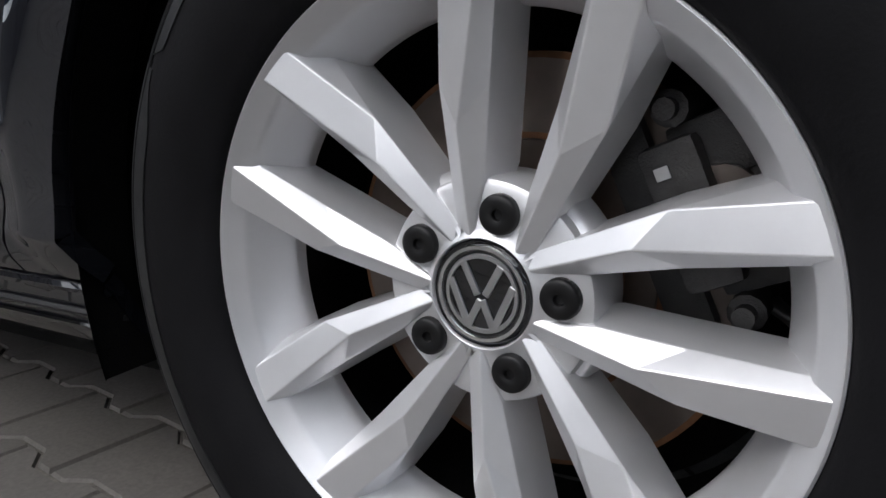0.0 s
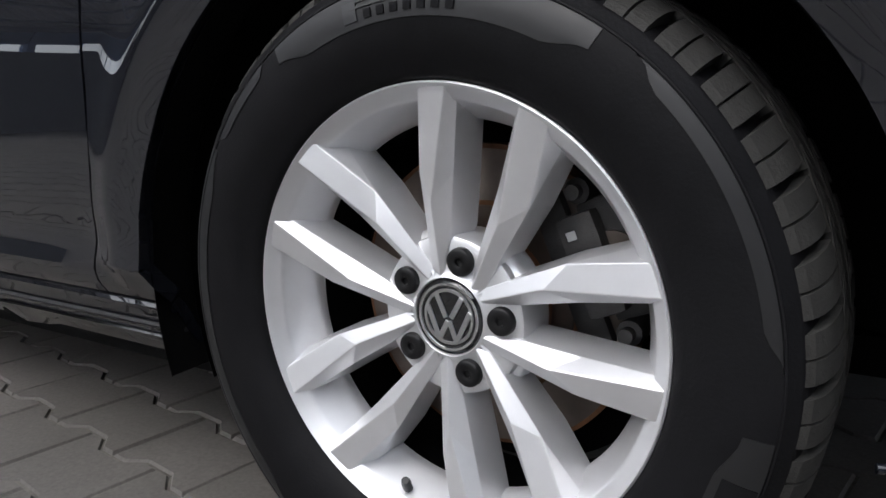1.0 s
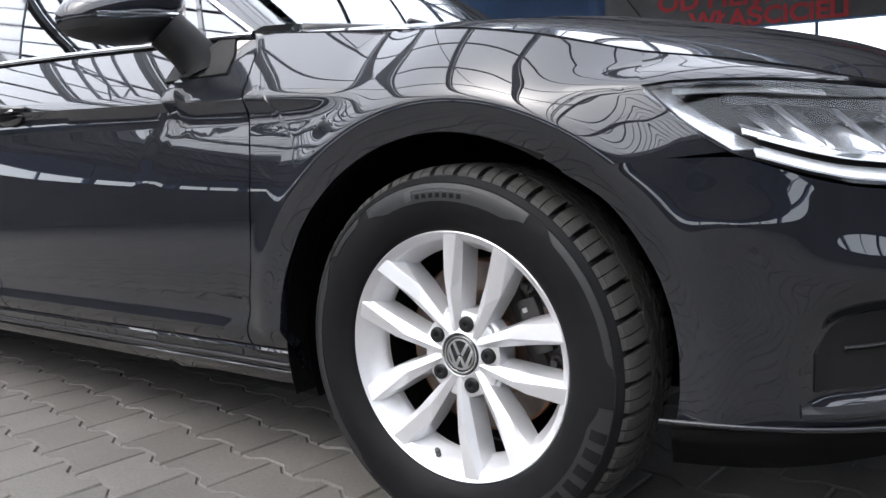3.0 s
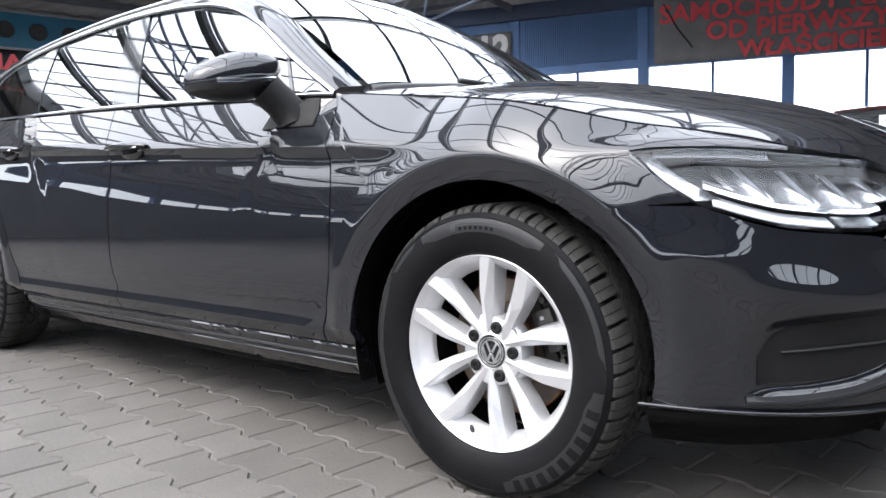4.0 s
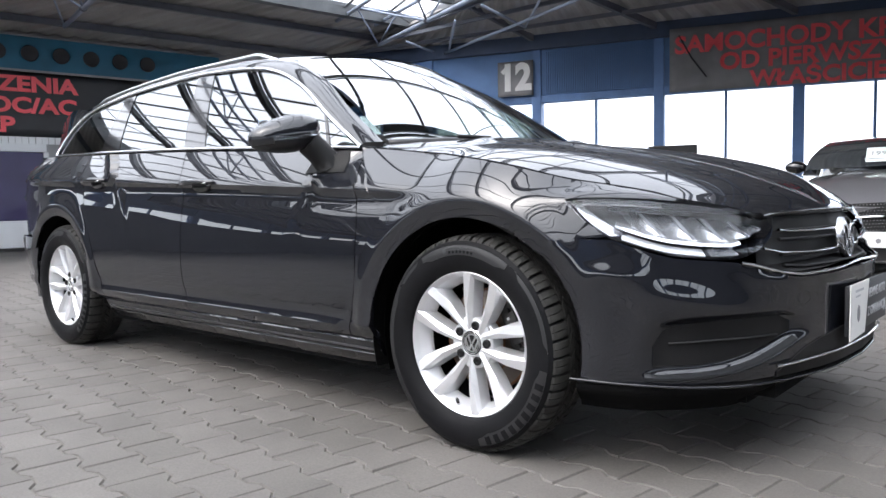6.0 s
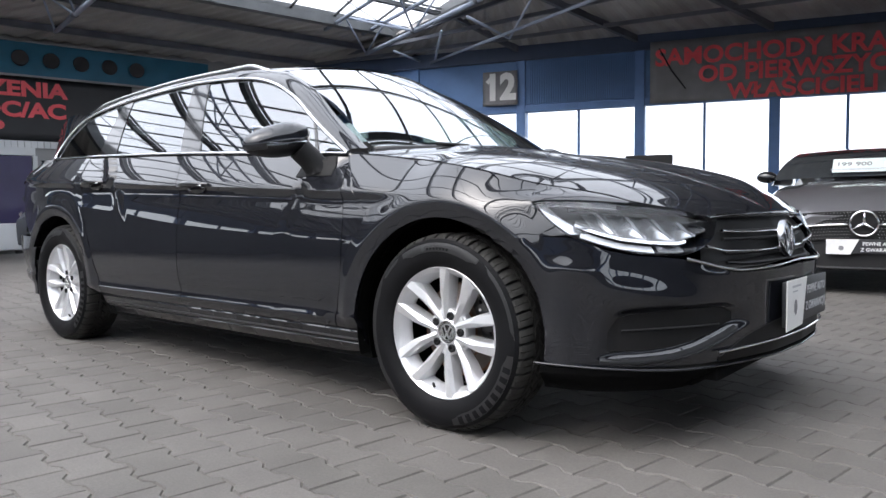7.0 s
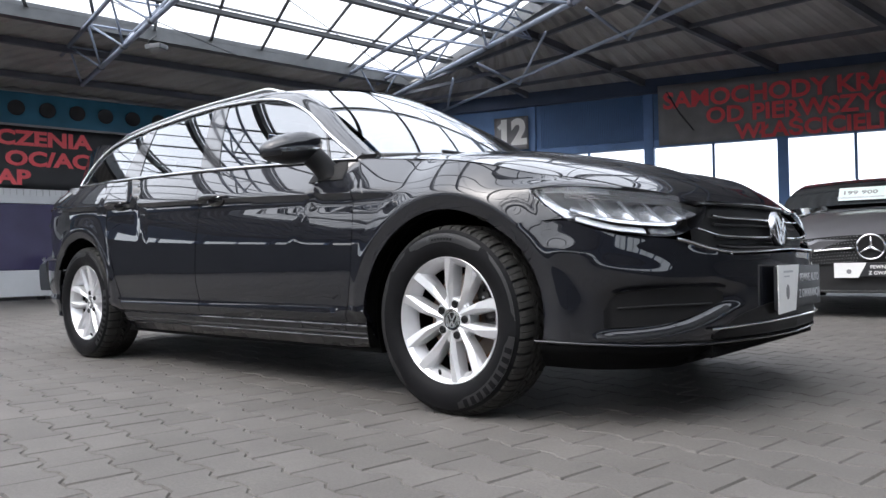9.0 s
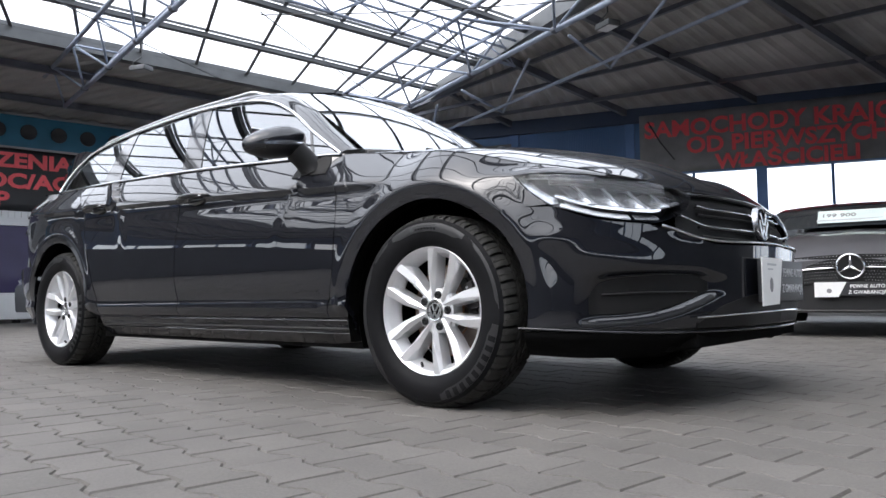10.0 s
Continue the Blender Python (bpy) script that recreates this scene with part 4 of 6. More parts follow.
# roof rails
for far in (0, 1):
    bm = bmesh.new()
    pts = [(lerp(-1.36, -3.05, k / 40), 0, 0) for k in range(41)]
    line = []
    for k, (x, _, _) in enumerate(pts):
        lift = 0.026 * smooth01(min(k, 40 - k) / 4.0) - 0.008
        y = rail_y(x) + 0.018
        line.append((x, 2 * YC - y if far else y, rail_z(x) + 0.004 + lift))
    tube(bm, line, 0.013, 10, 0.8)
    part("roof_rail", bm, M["satin"], car, "silver roof rail", True, 50)

# side windows, pillars and the bright frame round them
def pane_f(b0, b1, t0, t1, out=0.0):
    def f(u, v):
        xb, xt = lerp(b0, b1, u), lerp(t0, t1, u)
        x = lerp(xb, xt, v)
        z = lerp(belt(xb) + 0.004, top_line(xt) - 0.004, v)
        return Vector((x, glass_y(x, z) - out, z))

    return f


pair("front_window", pane_f(-1.513, -0.715, -1.702, -0.790), 24, 16, M["glass"], car, 0.0, "tinted door window", 60)
pair("corner_window", pane_f(-0.700, -0.548, -0.775, -0.560), 8, 10, M["glass"], car, 0.0, "small triangular window", 60)
pair("rear_window", pane_f(-2.318, -1.668, -2.410, -1.832), 22, 16, M["glass"], car, 0.0, "tinted rear door window", 60)
pair("quarter_window", pane_f(-3.098, -2.505, -3.078, -2.492), 30, 14, M["glass"], car, 0.0, "dark rear quarter window", 60)
pair("centre_pillar", pane_f(-1.672, -1.508, -1.836, -1.697, 0.004), 6, 14, M["gloss"], car, 0.006, "gloss black door pillar")
pair("rear_pillar_trim", pane_f(-2.510, -2.312, -2.497, -2.404, 0.004), 4, 12, M["gloss"], car, 0.006)
pair("window_bar", pane_f(-0.716, -0.699, -0.791, -0.774, 0.004), 2, 12, M["gloss"], car, 0.006)
for far in (0, 1):
    bm = bmesh.new()
    line = [(x, glass_y(x, top_line(x)) - 0.006, top_line(x) + 0.003) for x in [lerp(-0.538, -2.86, k / 70) for k in range(71)]]
    line += [(lerp(-2.86, -3.103, k / 24), 0, 0) for k in range(1, 25)]
    line = [(x, glass_y(x, top_line(x)) - 0.006, top_line(x) + 0.003) for x, _, _ in line]
    low = [(x, glass_y(x, belt(x)) - 0.012, belt(x) - 0.001) for x in [lerp(-3.098, -0.530, k / 70) for k in range(71)]]
    ring = line + low
    tube(bm, [(x, 2 * YC - y if far else y, z) for x, y, z in ring], 0.0085, 8, 0.9)
    part("window_frame", bm, M["chrome"], car, "chrome window frame", True, 60)


def d_pillar_f(u, v):
    xa = lerp(-3.108, -2.865, smooth01(v * 0.92) * 0.5 + v * v * 0.5)
    zo = lerp(1.036, top_line(xa), smooth01(v * 8))
    a = Vector((xa, glass_y(xa, zo) - 0.004, zo))
    b = Vector((lerp(-3.58, -3.46, v), lerp(side_y(-3.58, 1.04), 0.290, v), lerp(1.04, 1.268, v)))
    p = a.lerp(b, u)
    p.y -= 0.012 * math.sin(math.pi * u)
    p.z += 0.045 * math.sin(math.pi * u) * v * v
    return p


pair("rear_pillar", d_pillar_f, 16, 24, M["paint"], car, 0.008, flip=True)

# ---- tail ----
def tail_f(u, v):
    z = lerp(0.60, 1.275, v)
    xe = spline([0.58, 0.75, 0.93, 1.04, 1.26], [-3.62, -3.62, -3.62, -3.58, -3.455])(z)
    ye = spline([0.58, 0.75, 0.93, 1.04, 1.26], [side_y(-3.62, 0.60), side_y(-3.62, 0.75), side_y(-3.62, 0.93), side_y(-3.58, 1.035), 0.30])(z)
    w = 1 - (2 * u - 1) ** 2
    return Vector((xe - 0.22 * (1 - (1 - w) ** 3) * (1.2 - 0.6 * v), lerp(ye, 2 * YC - ye, u), z))


skin("tailgate", tail_f, 40, 20, M["paint"], car, 0.01, flip=True)
pair("rear_lamp", lambda u, v: side(lerp(-3.615, lerp(-3.50, -3.45, v), u), lerp(0.80, 0.925, v), 0.004), 14, 8, M["smoked"], car, 0.006, "smoked tail lamp")


def rear_bumper_f(u, v):
    z = lerp(0.24, 0.583, v)
    a = math.sqrt(max(0.0, 0.376 ** 2 - (z - HUB) ** 2))
    x0 = AXLE_R - a
    w = min(u, 1 - u) * 2
    x = lerp(x0, -3.62, min(1, w / 0.55))
    if w <= 0.55:
        p = side(x, z)
    else:
        t = (w - 0.55) / 0.45
        p = side(-3.62, z)
        p = Vector((-3.62 - (0.14 + 0.13 * smooth01((z - 0.28) / 0.26)) * math.sin(t * math.pi / 2), lerp(p.y, YC, t), z))
    return p if u <= 0.5 else Vector((p[0], 2 * YC - p[1], p[2]))


skin("rear_bumper", rear_bumper_f, 90, 16, M["paint"], car, 0.01, flip=True)

# ---- wheel wells, floor, shell behind the gaps ----
for xw in (AXLE_F, AXLE_R):
    for far in (0, 1):
        bm = bmesh.new()
        lathe(bm, [(0.379, 0.010), (0.388, 0.016), (0.392, 0.03), (0.392, 0.34), (0.05, 0.34)], 48, radians(-11), radians(200 if xw == AXLE_F else 172), flip=False)
        lathe(bm, [(0.3745, -0.048), (0.385, -0.040), (0.392, 0.03)], 32, radians(60), radians(197 if xw == AXLE_F else 150), flip=False)
        bmesh.ops.transform(bm, matrix=Matrix.Translation((xw, 2 * YC if far else 0, HUB)) @ Matrix.Diagonal((1, -1 if far else 1, 1, 1)), verts=bm.verts[:])
        part("wheel_well", bm, M["liner"], car, "black wheel arch liner", True, 40)
bm = bmesh.new()
box(bm, -3.62, -3.17, 0.16, 2 * YC - 0.16, 0.24, 0.40)
box(bm, -3.70, 0.76, 0.34, 2 * YC - 0.34, 0.215, 0.26)
box(bm, -2.395, -0.395, 0.05, 2 * YC - 0.05, 0.185, 0.30)
box(bm, -3.15, 0.38, 0.40, 2 * YC - 0.40, 0.20, 0.42)
box(bm, 0.395, 0.70, 0.30, 2 * YC - 0.30, 0.20, 0.40)
part("underbody", bm, M["liner"], car, "dark underbody")
pair("inner_shell", lambda u, v: side(lerp(-2.30, -0.46, u), lerp(0.25, 0.96, v), -0.022), 30, 20, M["liner"], car, 0.0, "dark inner door shell")

# ---- mirrors and door handles ----
for far in (0, 1):
    sgn = -1 if far else 1
    place = lambda x, y, z: Vector((x, 2 * YC - y if far else y, z))
    bm = bmesh.new()
    n_u, n_v = 28, 16
    rows_m = []
    for j in range(n_v + 1):
        ph = -math.pi / 2 + math.pi * j / n_v
        ring = []
        for i in range(n_u):
            th = 2 * math.pi * i / n_u
            pw = lambda c, e: math.copysign(abs(c) ** e, c)
            cx, cy, cz = pw(math.cos(ph), 0.8) * pw(math.cos(th), 0.75), pw(math.cos(ph), 0.8) * pw(math.sin(th), 0.85), pw(math.sin(ph), 0.8)
            yy = cy * 0.128
            taper = 1 - 0.22 * smooth01((-cy + 0.2) / 1.2)
            back = 0.35 if cx < 0 else 1.0
            ring.append(bm.verts.new(place(-0.735 + cx * 0.085 * back - 0.10 * (-cy if cy < 0 else 0) * 0.35, -0.098 + yy, 0.992 + cz * 0.066 * taper + 0.022 * cy)))
        rows_m.append(ring)
    for j in range(n_v):
        for i in range(n_u):
            q = [rows_m[j][i], rows_m[j][(i + 1) % n_u], rows_m[j + 1][(i + 1) % n_u], rows_m[j + 1][i]]
            try:
                bm.faces.new(q if not far else q[::-1])
            except ValueError:
                pass
    bmesh.ops.remove_doubles(bm, verts=bm.verts[:], dist=1e-5)
    for f in bm.faces:
        f.material_index = 1 if f.calc_center_median().z < 0.972 + 0.17 * ((2 * YC - f.calc_center_median().y if far else f.calc_center_median().y) + 0.098) else 0
    mirror = part("door_mirror", bm, [M["paint"], M["black"]], car, "dark grey door mirror with a black underside", True, 60)
    bm = bmesh.new()
    tube(bm, [place(-0.685, -0.04, 0.962), place(-0.668, -0.008, 0.928), place(-0.652, 0.018, 0.892), place(-0.646, 0.024, 0.870)], [0.056, 0.056, 0.060, 0.064], 14, 0.8)
    part("mirror_foot", bm, M["intake"], mirror, "black mirror foot", True, 60)
    # foot mount, widened into a black sheet for the mirror's reflection on the door
    bm = bmesh.new()
    base_f = lambda u, v: side(lerp(lerp(-0.735, -0.725, v), lerp(-0.540, -0.553, v), u), lerp(0.858, 0.931, v), 0.005)
    grid(bm, (lambda u, v: place(*base_f(u, v))), 10, 6, bool(far), 0.006)
    part("mirror_mount_reflection", bm, M["intake"], mirror, "black foot mount, widened as the mirror's dark reflection", True, 40)
    bm = bmesh.new()
    tube(bm, [place(-0.658, -0.205, 0.968), place(-0.650, -0.12, 0.974), place(-0.652, -0.03, 0.985)], 0.006, 6)
    part("indicator", bm, M["lens"], mirror, "clear indicator strip", True)
    bm = bmesh.new()
    box(bm, -0.003, 0.003, -0.095, 0.095, -0.045, 0.045)
    bevelled(bm, 0.002, 1)
    bmesh.ops.transform(bm, matrix=Matrix.Translation(place(-0.766, -0.095, 0.996)), verts=bm.verts[:])
    part("mirror_glass", bm, M["chrome"], mirror, "mirror glass")
    for xh in (-1.395, -2.335):
        bm = bmesh.new()
        zh = crease(xh) + 0.004
        pts = []
        for k in range(17):
            t = k / 16
            x = xh + lerp(-0.115, 0.105, t)
            pts.append(place(x, side_y(x, zh) - 0.004 - 0.022 * math.sin(math.pi * t) ** 0.5, zh + 0.004 * math.sin(math.pi * t)))
        tube(bm, pts, [0.010 + 0.007 * math.sin(math.pi * k / 16) for k in range(17)], 10, 0.75)
        handle = part("door_handle", bm, M["paint"], car, "dark grey door handle", True, 60)
        bm = bmesh.new()
        pts = [place(xh + lerp(-0.10, 0.09, k / 10), side_y(xh + lerp(-0.10, 0.09, k / 10), zh) - 0.028, zh - 0.004) for k in range(11)]
        tube(bm, pts, 0.003, 6)
        part("handle_trim", bm, M["chrome"], handle, "chrome handle trim", True)
        bm = bmesh.new()
        bmesh.ops.create_uvsphere(bm, u_segments=20, v_segments=10, radius=1.0, matrix=Matrix.Translation(place(xh + 0.01, side_y(xh, zh - 0.012) + 0.002, zh - 0.014)) @ Matrix.Diagonal((0.070, 0.008, 0.026, 1)))
        part("handle_cup", bm, M["gloss"], handle, "dark handle recess", True)

# ---- seats and dashboard seen dimly through the glass ----
for xs, ys in ((-1.25, 0.45), (-1.25, 1.29), (-2.15, 0.48), (-2.15, 1.26)):
    bm = bmesh.new()
    box(bm, xs - 0.15, xs + 0.38, ys - 0.23, ys + 0.23, 0.44, 0.60)
    box(bm, xs - 0.30, xs - 0.14, ys - 0.23, ys + 0.23, 0.52, 1.08)
    box(bm, xs - 0.30, xs - 0.19, ys - 0.13, ys + 0.13, 1.10, 1.27)
    bevelled(bm, 0.035, 3)
    part("seat", bm, M["leather"], car, "dark cloth seat", True, 50)
bm = bmesh.new()
tube(bm, [(-0.62, 0.22, 0.90), (-0.60, 0.87, 0.93), (-0.62, 1.52, 0.90)], 0.10, 12)
part("dashboard", bm, M["leather"], car, "black dashboard", True)
bm = bmesh.new()
grid(bm, lambda u, v: Vector((lerp(-3.5, -0.5, u), lerp(0.1, 2 * YC - 0.1, v), 0.42)), 4, 4, False, 0.02)
part("cabin_floor", bm, M["leather"], car)
# ---- wheels: axis along y, outer face towards -y, cap face at y = 0 ----
MID = 0.060
TYRE_R = 0.3245
SIDEWALL = [(0.2256, -0.0365), (0.2332, -0.0405), (0.2448, -0.0455), (0.2601, -0.0480), (0.2755, -0.0478), (0.2880, -0.0458), (0.2950, -0.0436), (0.2956, -0.0446), (0.2972, -0.0442), (0.2980, -0.0424), (0.3050, -0.0385)]


def pol(r, a, y=0.0):
    return Vector((r * math.cos(a), y, r * math.sin(a)))


def tyre_meshes():
    half = [(0.206, -0.012), (0.2145, -0.0235), (0.2165, -0.0290), (0.2205, -0.0335)] + SIDEWALL + [(0.3068, -0.0350), (0.3080, -0.0325), (0.3095, -0.0280), (0.3110, -0.0180), (0.3120, -0.0080)]
    prof = half + [(0.3125, 0.01), (0.3130, MID)]
    prof = prof + [(r, 2 * MID - y) for r, y in prof[-2::-1]]
    bm = bmesh.new()
    lathe(bm, prof, 160, flip=True)
    body = bm
    # tread: rounded shoulder lugs with wide open grooves, each with two fine slits, and three ribs of middle blocks
    bm = bmesh.new()
    n = 42
    step = 2 * math.pi / n

    def lug(a, width, skew, sg):
        """One shoulder lug: a curved strip from the side of the tyre over the shoulder to the first groove."""
        sec = [(0.3066, -0.0352), (0.3125, -0.0312), (0.3176, -0.0232), (0.3212, -0.0120), (0.3234, 0.0000), (0.3243, 0.0220)]
        base = [(0.3058, -0.0345), (0.3085, -0.0300), (0.3105, -0.0220), (0.3120, -0.0110), (0.3130, 0.0000), (0.3135, 0.0220)]
        rows_t, rows_b = [], []
        for (r, y), (rb, yb) in zip(sec, base):
            d = skew * (y + 0.036) / 0.058
            yy, yyb = (y, yb) if sg > 0 else (2 * MID - y, 2 * MID - yb)
            rows_t.append([bm.verts.new(pol(r, a + d + w * width, yy)) for w in (0.04, 0.5, 0.96)])
            rows_b.append([bm.verts.new(pol(rb, a + d + w * width, yyb)) for w in (0.0, 1.0)])
        for k in range(len(sec) - 1):
            for i in range(2):
                bm.faces.new((rows_t[k][i], rows_t[k][i + 1], rows_t[k + 1][i + 1], rows_t[k + 1][i]))
            bm.faces.new((rows_b[k][0], rows_t[k][0], rows_t[k + 1][0], rows_b[k + 1][0]))
            bm.faces.new((rows_t[k][2], rows_b[k][1], rows_b[k + 1][1], rows_t[k + 1][2]))
        for k in (0, -1):
            bm.faces.new((rows_b[k][0], rows_t[k][0], rows_t[k][1], rows_t[k][2], rows_b[k][1]))

    def block(a0, a1, y0, y1, skew, r_in, r_top):
        vs = [bm.verts.new(pol(r, a, y)) for r in (r_in, r_top) for a, y in ((a0, y0), (a1, y0), (a1 + skew, y1), (a0 + skew, y1))]
        for f in ((7, 6, 5, 4), (1, 0, 4, 5), (2, 1, 5, 6), (3, 2, 6, 7), (0, 3, 7, 4)):
            bm.faces.new([vs[i] for i in f])

    for k in range(n):
        for sg in (1, -1):
            a = k * step + (0 if sg > 0 else step * 0.5)
            for h, w in ((0.0, 0.405), (0.42, 0.405)):
                lug(a + h * step, w * step, 0.14 * step, sg)
        for y0, y1, sk in ((0.0275, 0.046, 0.5), (0.051, 0.069, -0.4), (0.074, 0.0925, 0.5)):
            for h, w in ((0.04, 0.36), (0.44, 0.36)):
                block((k + h) * step, (k + h + w) * step, y0, y1, sk * step, 0.311, TYRE_R)
    bmesh.ops.recalc_face_normals(bm, faces=bm.faces[:])
    tread = bm
    for b in (body, tread):
        for v in b.verts:
            if v.co.z < -0.3180:
                v.co.z = -0.3180
                v.co.y += 0.004 * (1 if v.co.y > MID else -1)
    return mesh_of("tyre", body, M["rubber"], True, 50), mesh_of("tread", tread, M["tread"], True, 22)


def sidewall(a0, a1, r0, r1, mat, lift=0.0012, taper=0.0):
    """A smooth patch that lies on the tyre's outer side."""
    flat = [p for p in SIDEWALL if p[0] not in (0.2956, 0.2972)]
    ys = spline([p[0] for p in flat], [p[1] for p in flat])
    bm = bmesh.new()
    n = max(2, int(abs(a1 - a0) / 2.0))
    def f(u, v):
        t = min(u, 1 - u) * 2
        lo = lerp(r0 + taper, r0, smooth01(t * 4)) if taper else r0
        r = lerp(lo, r1, v)
        return pol(r, radians(lerp(a0, a1, u)), ys(r) - lift)
    grid(bm, f, n, 6, flip=True, fold=0.003)
    return mesh_of("sidewall_mark", bm, mat, True, 60)


def spoke_mesh(side_sign, bolt):
    """One spoke beside a bolt's axis: a ridge with a kink, a steep inner flank, two twisted outer facets and a bright end bevel."""
    ax, lat = pol(1, radians(bolt)), pol(1, radians(bolt + 90 * side_sign))
    bm = bmesh.new()
    v = lambda u, w, y: bm.verts.new(ax * u + lat * w + Vector((0, y, 0)))
    # front points: axial, lateral, depth
    hub_r, kink, rim_r = v(0.0340, 0.0165, -0.0020), v(0.1035, 0.0346, -0.0150), v(0.2105, 0.0365, -0.0262)
    valley, crease_o, tip = v(0.0396, 0.0288, 0.0000), v(0.1242, 0.0566, -0.0075), v(0.2062, 0.0642, -0.0250)
    bevel_o = v(0.1835, 0.0712, 0.0010)
    in_hub, in_mid, in_rim = v(0.0762, 0.0160, 0.0000), v(0.1320, 0.0232, -0.0045), v(0.1950, 0.0288, -0.0125)
    hub_i = v(0.0420, 0.0150, 0.0000)
    end_i, end_r, end_t = v(0.2125, 0.0288, -0.0170), v(0.2140, 0.0365, -0.0240), v(0.2080, 0.0648, -0.0230)
    end_b = v(0.1960, 0.0745, 0.0020)
    faces = [
        (hub_r, valley, crease_o, kink), (kink, crease_o, tip, rim_r), (crease_o, bevel_o, tip),
        (hub_r, kink, in_hub, hub_i), (kink, in_mid, in_hub), (kink, rim_r, in_rim, in_mid),
        (rim_r, end_r, end_i, in_rim), (rim_r, tip, end_t, end_r), (tip, bevel_o, end_b, end_t),
    ]
    for f in faces:
        bm.faces.new(f)
        # flanks down to the back of the wheel
    back = lambda p, du, dw, y: bm.verts.new(p.co + ax * du + lat * dw + Vector((0, y - p.co.y, 0)))
    b_in = [back(hub_i, 0, -0.002, 0.03), back(in_hub, 0.007, -0.0055, 0.036), back(in_mid, 0.0, -0.0050, 0.036), back(in_rim, -0.0120, -0.0040, 0.032), back(end_i, -0.010, -0.003, 0.030)]
    f_in = [hub_i, in_hub, in_mid, in_rim, end_i]
    b_out = [back(valley, 0.004, 0.004, 0.036), back(crease_o, 0, 0.0035, 0.036), back(bevel_o, -0.006, 0.002, 0.032), back(end_b, -0.008, 0.0, 0.030)]
    f_out = [valley, crease_o, bevel_o, end_b]
    for fs, bs in ((f_in, b_in), (f_out, b_out)):
        for k in range(len(fs) - 1):
            bm.faces.new((fs[k], fs[k + 1], bs[k + 1], bs[k]))
    bmesh.ops.recalc_face_normals(bm, faces=bm.faces[:])
    bm.faces.ensure_lookup_table()
    if sum(f.normal.y * f.calc_area() for f in bm.faces if abs(f.normal.y) > 0.6) > 0:
        bmesh.ops.reverse_faces(bm, faces=bm.faces[:])
    rims = [e for e in bm.edges if len(e.link_faces) == 2 and e.calc_face_angle(0.0) > radians(8)]
    bmesh.ops.bevel(bm, geom=rims, offset=0.0011, segments=2, affect="EDGES", profile=0.6, clamp_overlap=True)
    return mesh_of("spoke", bm, M["rim"], True, 5)


def rim_meshes():
    bm = bmesh.new()
    lathe(bm, [(0.2090, -0.014), (0.2150, -0.0210), (0.2160, -0.0255), (0.2153, -0.0282), (0.2137, -0.0292), (0.2120, -0.0278), (0.2098, -0.0245), (0.2020, -0.0178), (0.2000, -0.0160), (0.1986, -0.0132), (0.1850, 0.0170), (0.1832, 0.0212), (0.1822, 0.0250), (0.1822, 0.0320)], 128, flip=True)
    barrel = mesh_of("rim_barrel", bm, M["rim"], True, 35)
    bm = bmesh.new()
    lathe(bm, [(0.0366, 0.002), (0.0370, -0.0020), (0.0380, -0.0030), (0.0395, -0.0022), (0.0430, 0.0005), (0.0600, 0.0010), (0.0715, 0.0018), (0.0755, 0.0035), (0.0772, 0.0080), (0.0780, 0.050)], 60, flip=True)
    hub = mesh_of("rim_hub", bm, M["rim"], True, 40)
    # unpainted drop centre; the liner's black also carries the shadow deep in the rim
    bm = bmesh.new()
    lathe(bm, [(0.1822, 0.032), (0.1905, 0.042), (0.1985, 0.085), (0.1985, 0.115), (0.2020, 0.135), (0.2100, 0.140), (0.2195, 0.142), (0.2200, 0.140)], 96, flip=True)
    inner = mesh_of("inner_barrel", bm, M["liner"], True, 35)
    return barrel, hub, inner


def web_mesh():
    """The sunken valley that joins two spokes of an arm beside the hub."""
    bm = bmesh.new()
    a = radians(BOLT_A + 36)
    d, n = pol(1, a), pol(1, a + math.pi / 2)
    rows_w = [(0.040, 0.001, -0.0002), (0.050, 0.003, 0.0015), (0.060, 0.0062, 0.0040), (0.072, 0.0105, 0.0080), (0.080, 0.0135, 0.0125), (0.084, 0.0150, 0.0190), (0.086, 0.0160, 0.0360)]
    rings = [[bm.verts.new(d * r + n * (o * w) + Vector((0, y - 0.002 * abs(o), 0))) for o in (-1, -0.5, 0, 0.5, 1)] for r, w, y in rows_w]
    for r0, r1 in zip(rings, rings[1:]):
        for k in range(4):
            bm.faces.new((r0[k], r0[k + 1], r1[k + 1], r1[k]))
    bmesh.ops.recalc_face_normals(bm, faces=bm.faces[:])
    bm.faces.ensure_lookup_table()
    if bm.faces[0].normal.y > 0:
        bmesh.ops.reverse_faces(bm, faces=bm.faces[:])
    return mesh_of("arm_web", bm, M["rim"], True, 35)


BOLT_A = 3.2
tyre_me, tread_me = tyre_meshes()
arm_web_me = web_mesh()
barrel_me, hub_me, inner_me = rim_meshes()
spoke_me = {sg: spoke_mesh(sg, BOLT_A) for sg in (-1, 1)}
bm = bmesh.new()
lathe(bm, [(0.0, 0.0030), (0.0034, 0.0025), (0.0040, -0.0006), (0.0060, -0.0014), (0.0118, -0.0014), (0.0130, -0.0004), (0.0136, 0.0018), (0.0138, 0.014)], 24, flip=True)
bolt_me = mesh_of("bolt_cap", bm, M["bolt"], True, 50)
bm = bmesh.new()
lathe(bm, [(0.0, -0.0015), (0.0330, -0.0012), (0.0355, -0.0022), (0.0367, 0.0)], 48, flip=True)
cap_me = mesh_of("centre_cap", bm, M["gloss"], True, 50)
bm = bmesh.new()
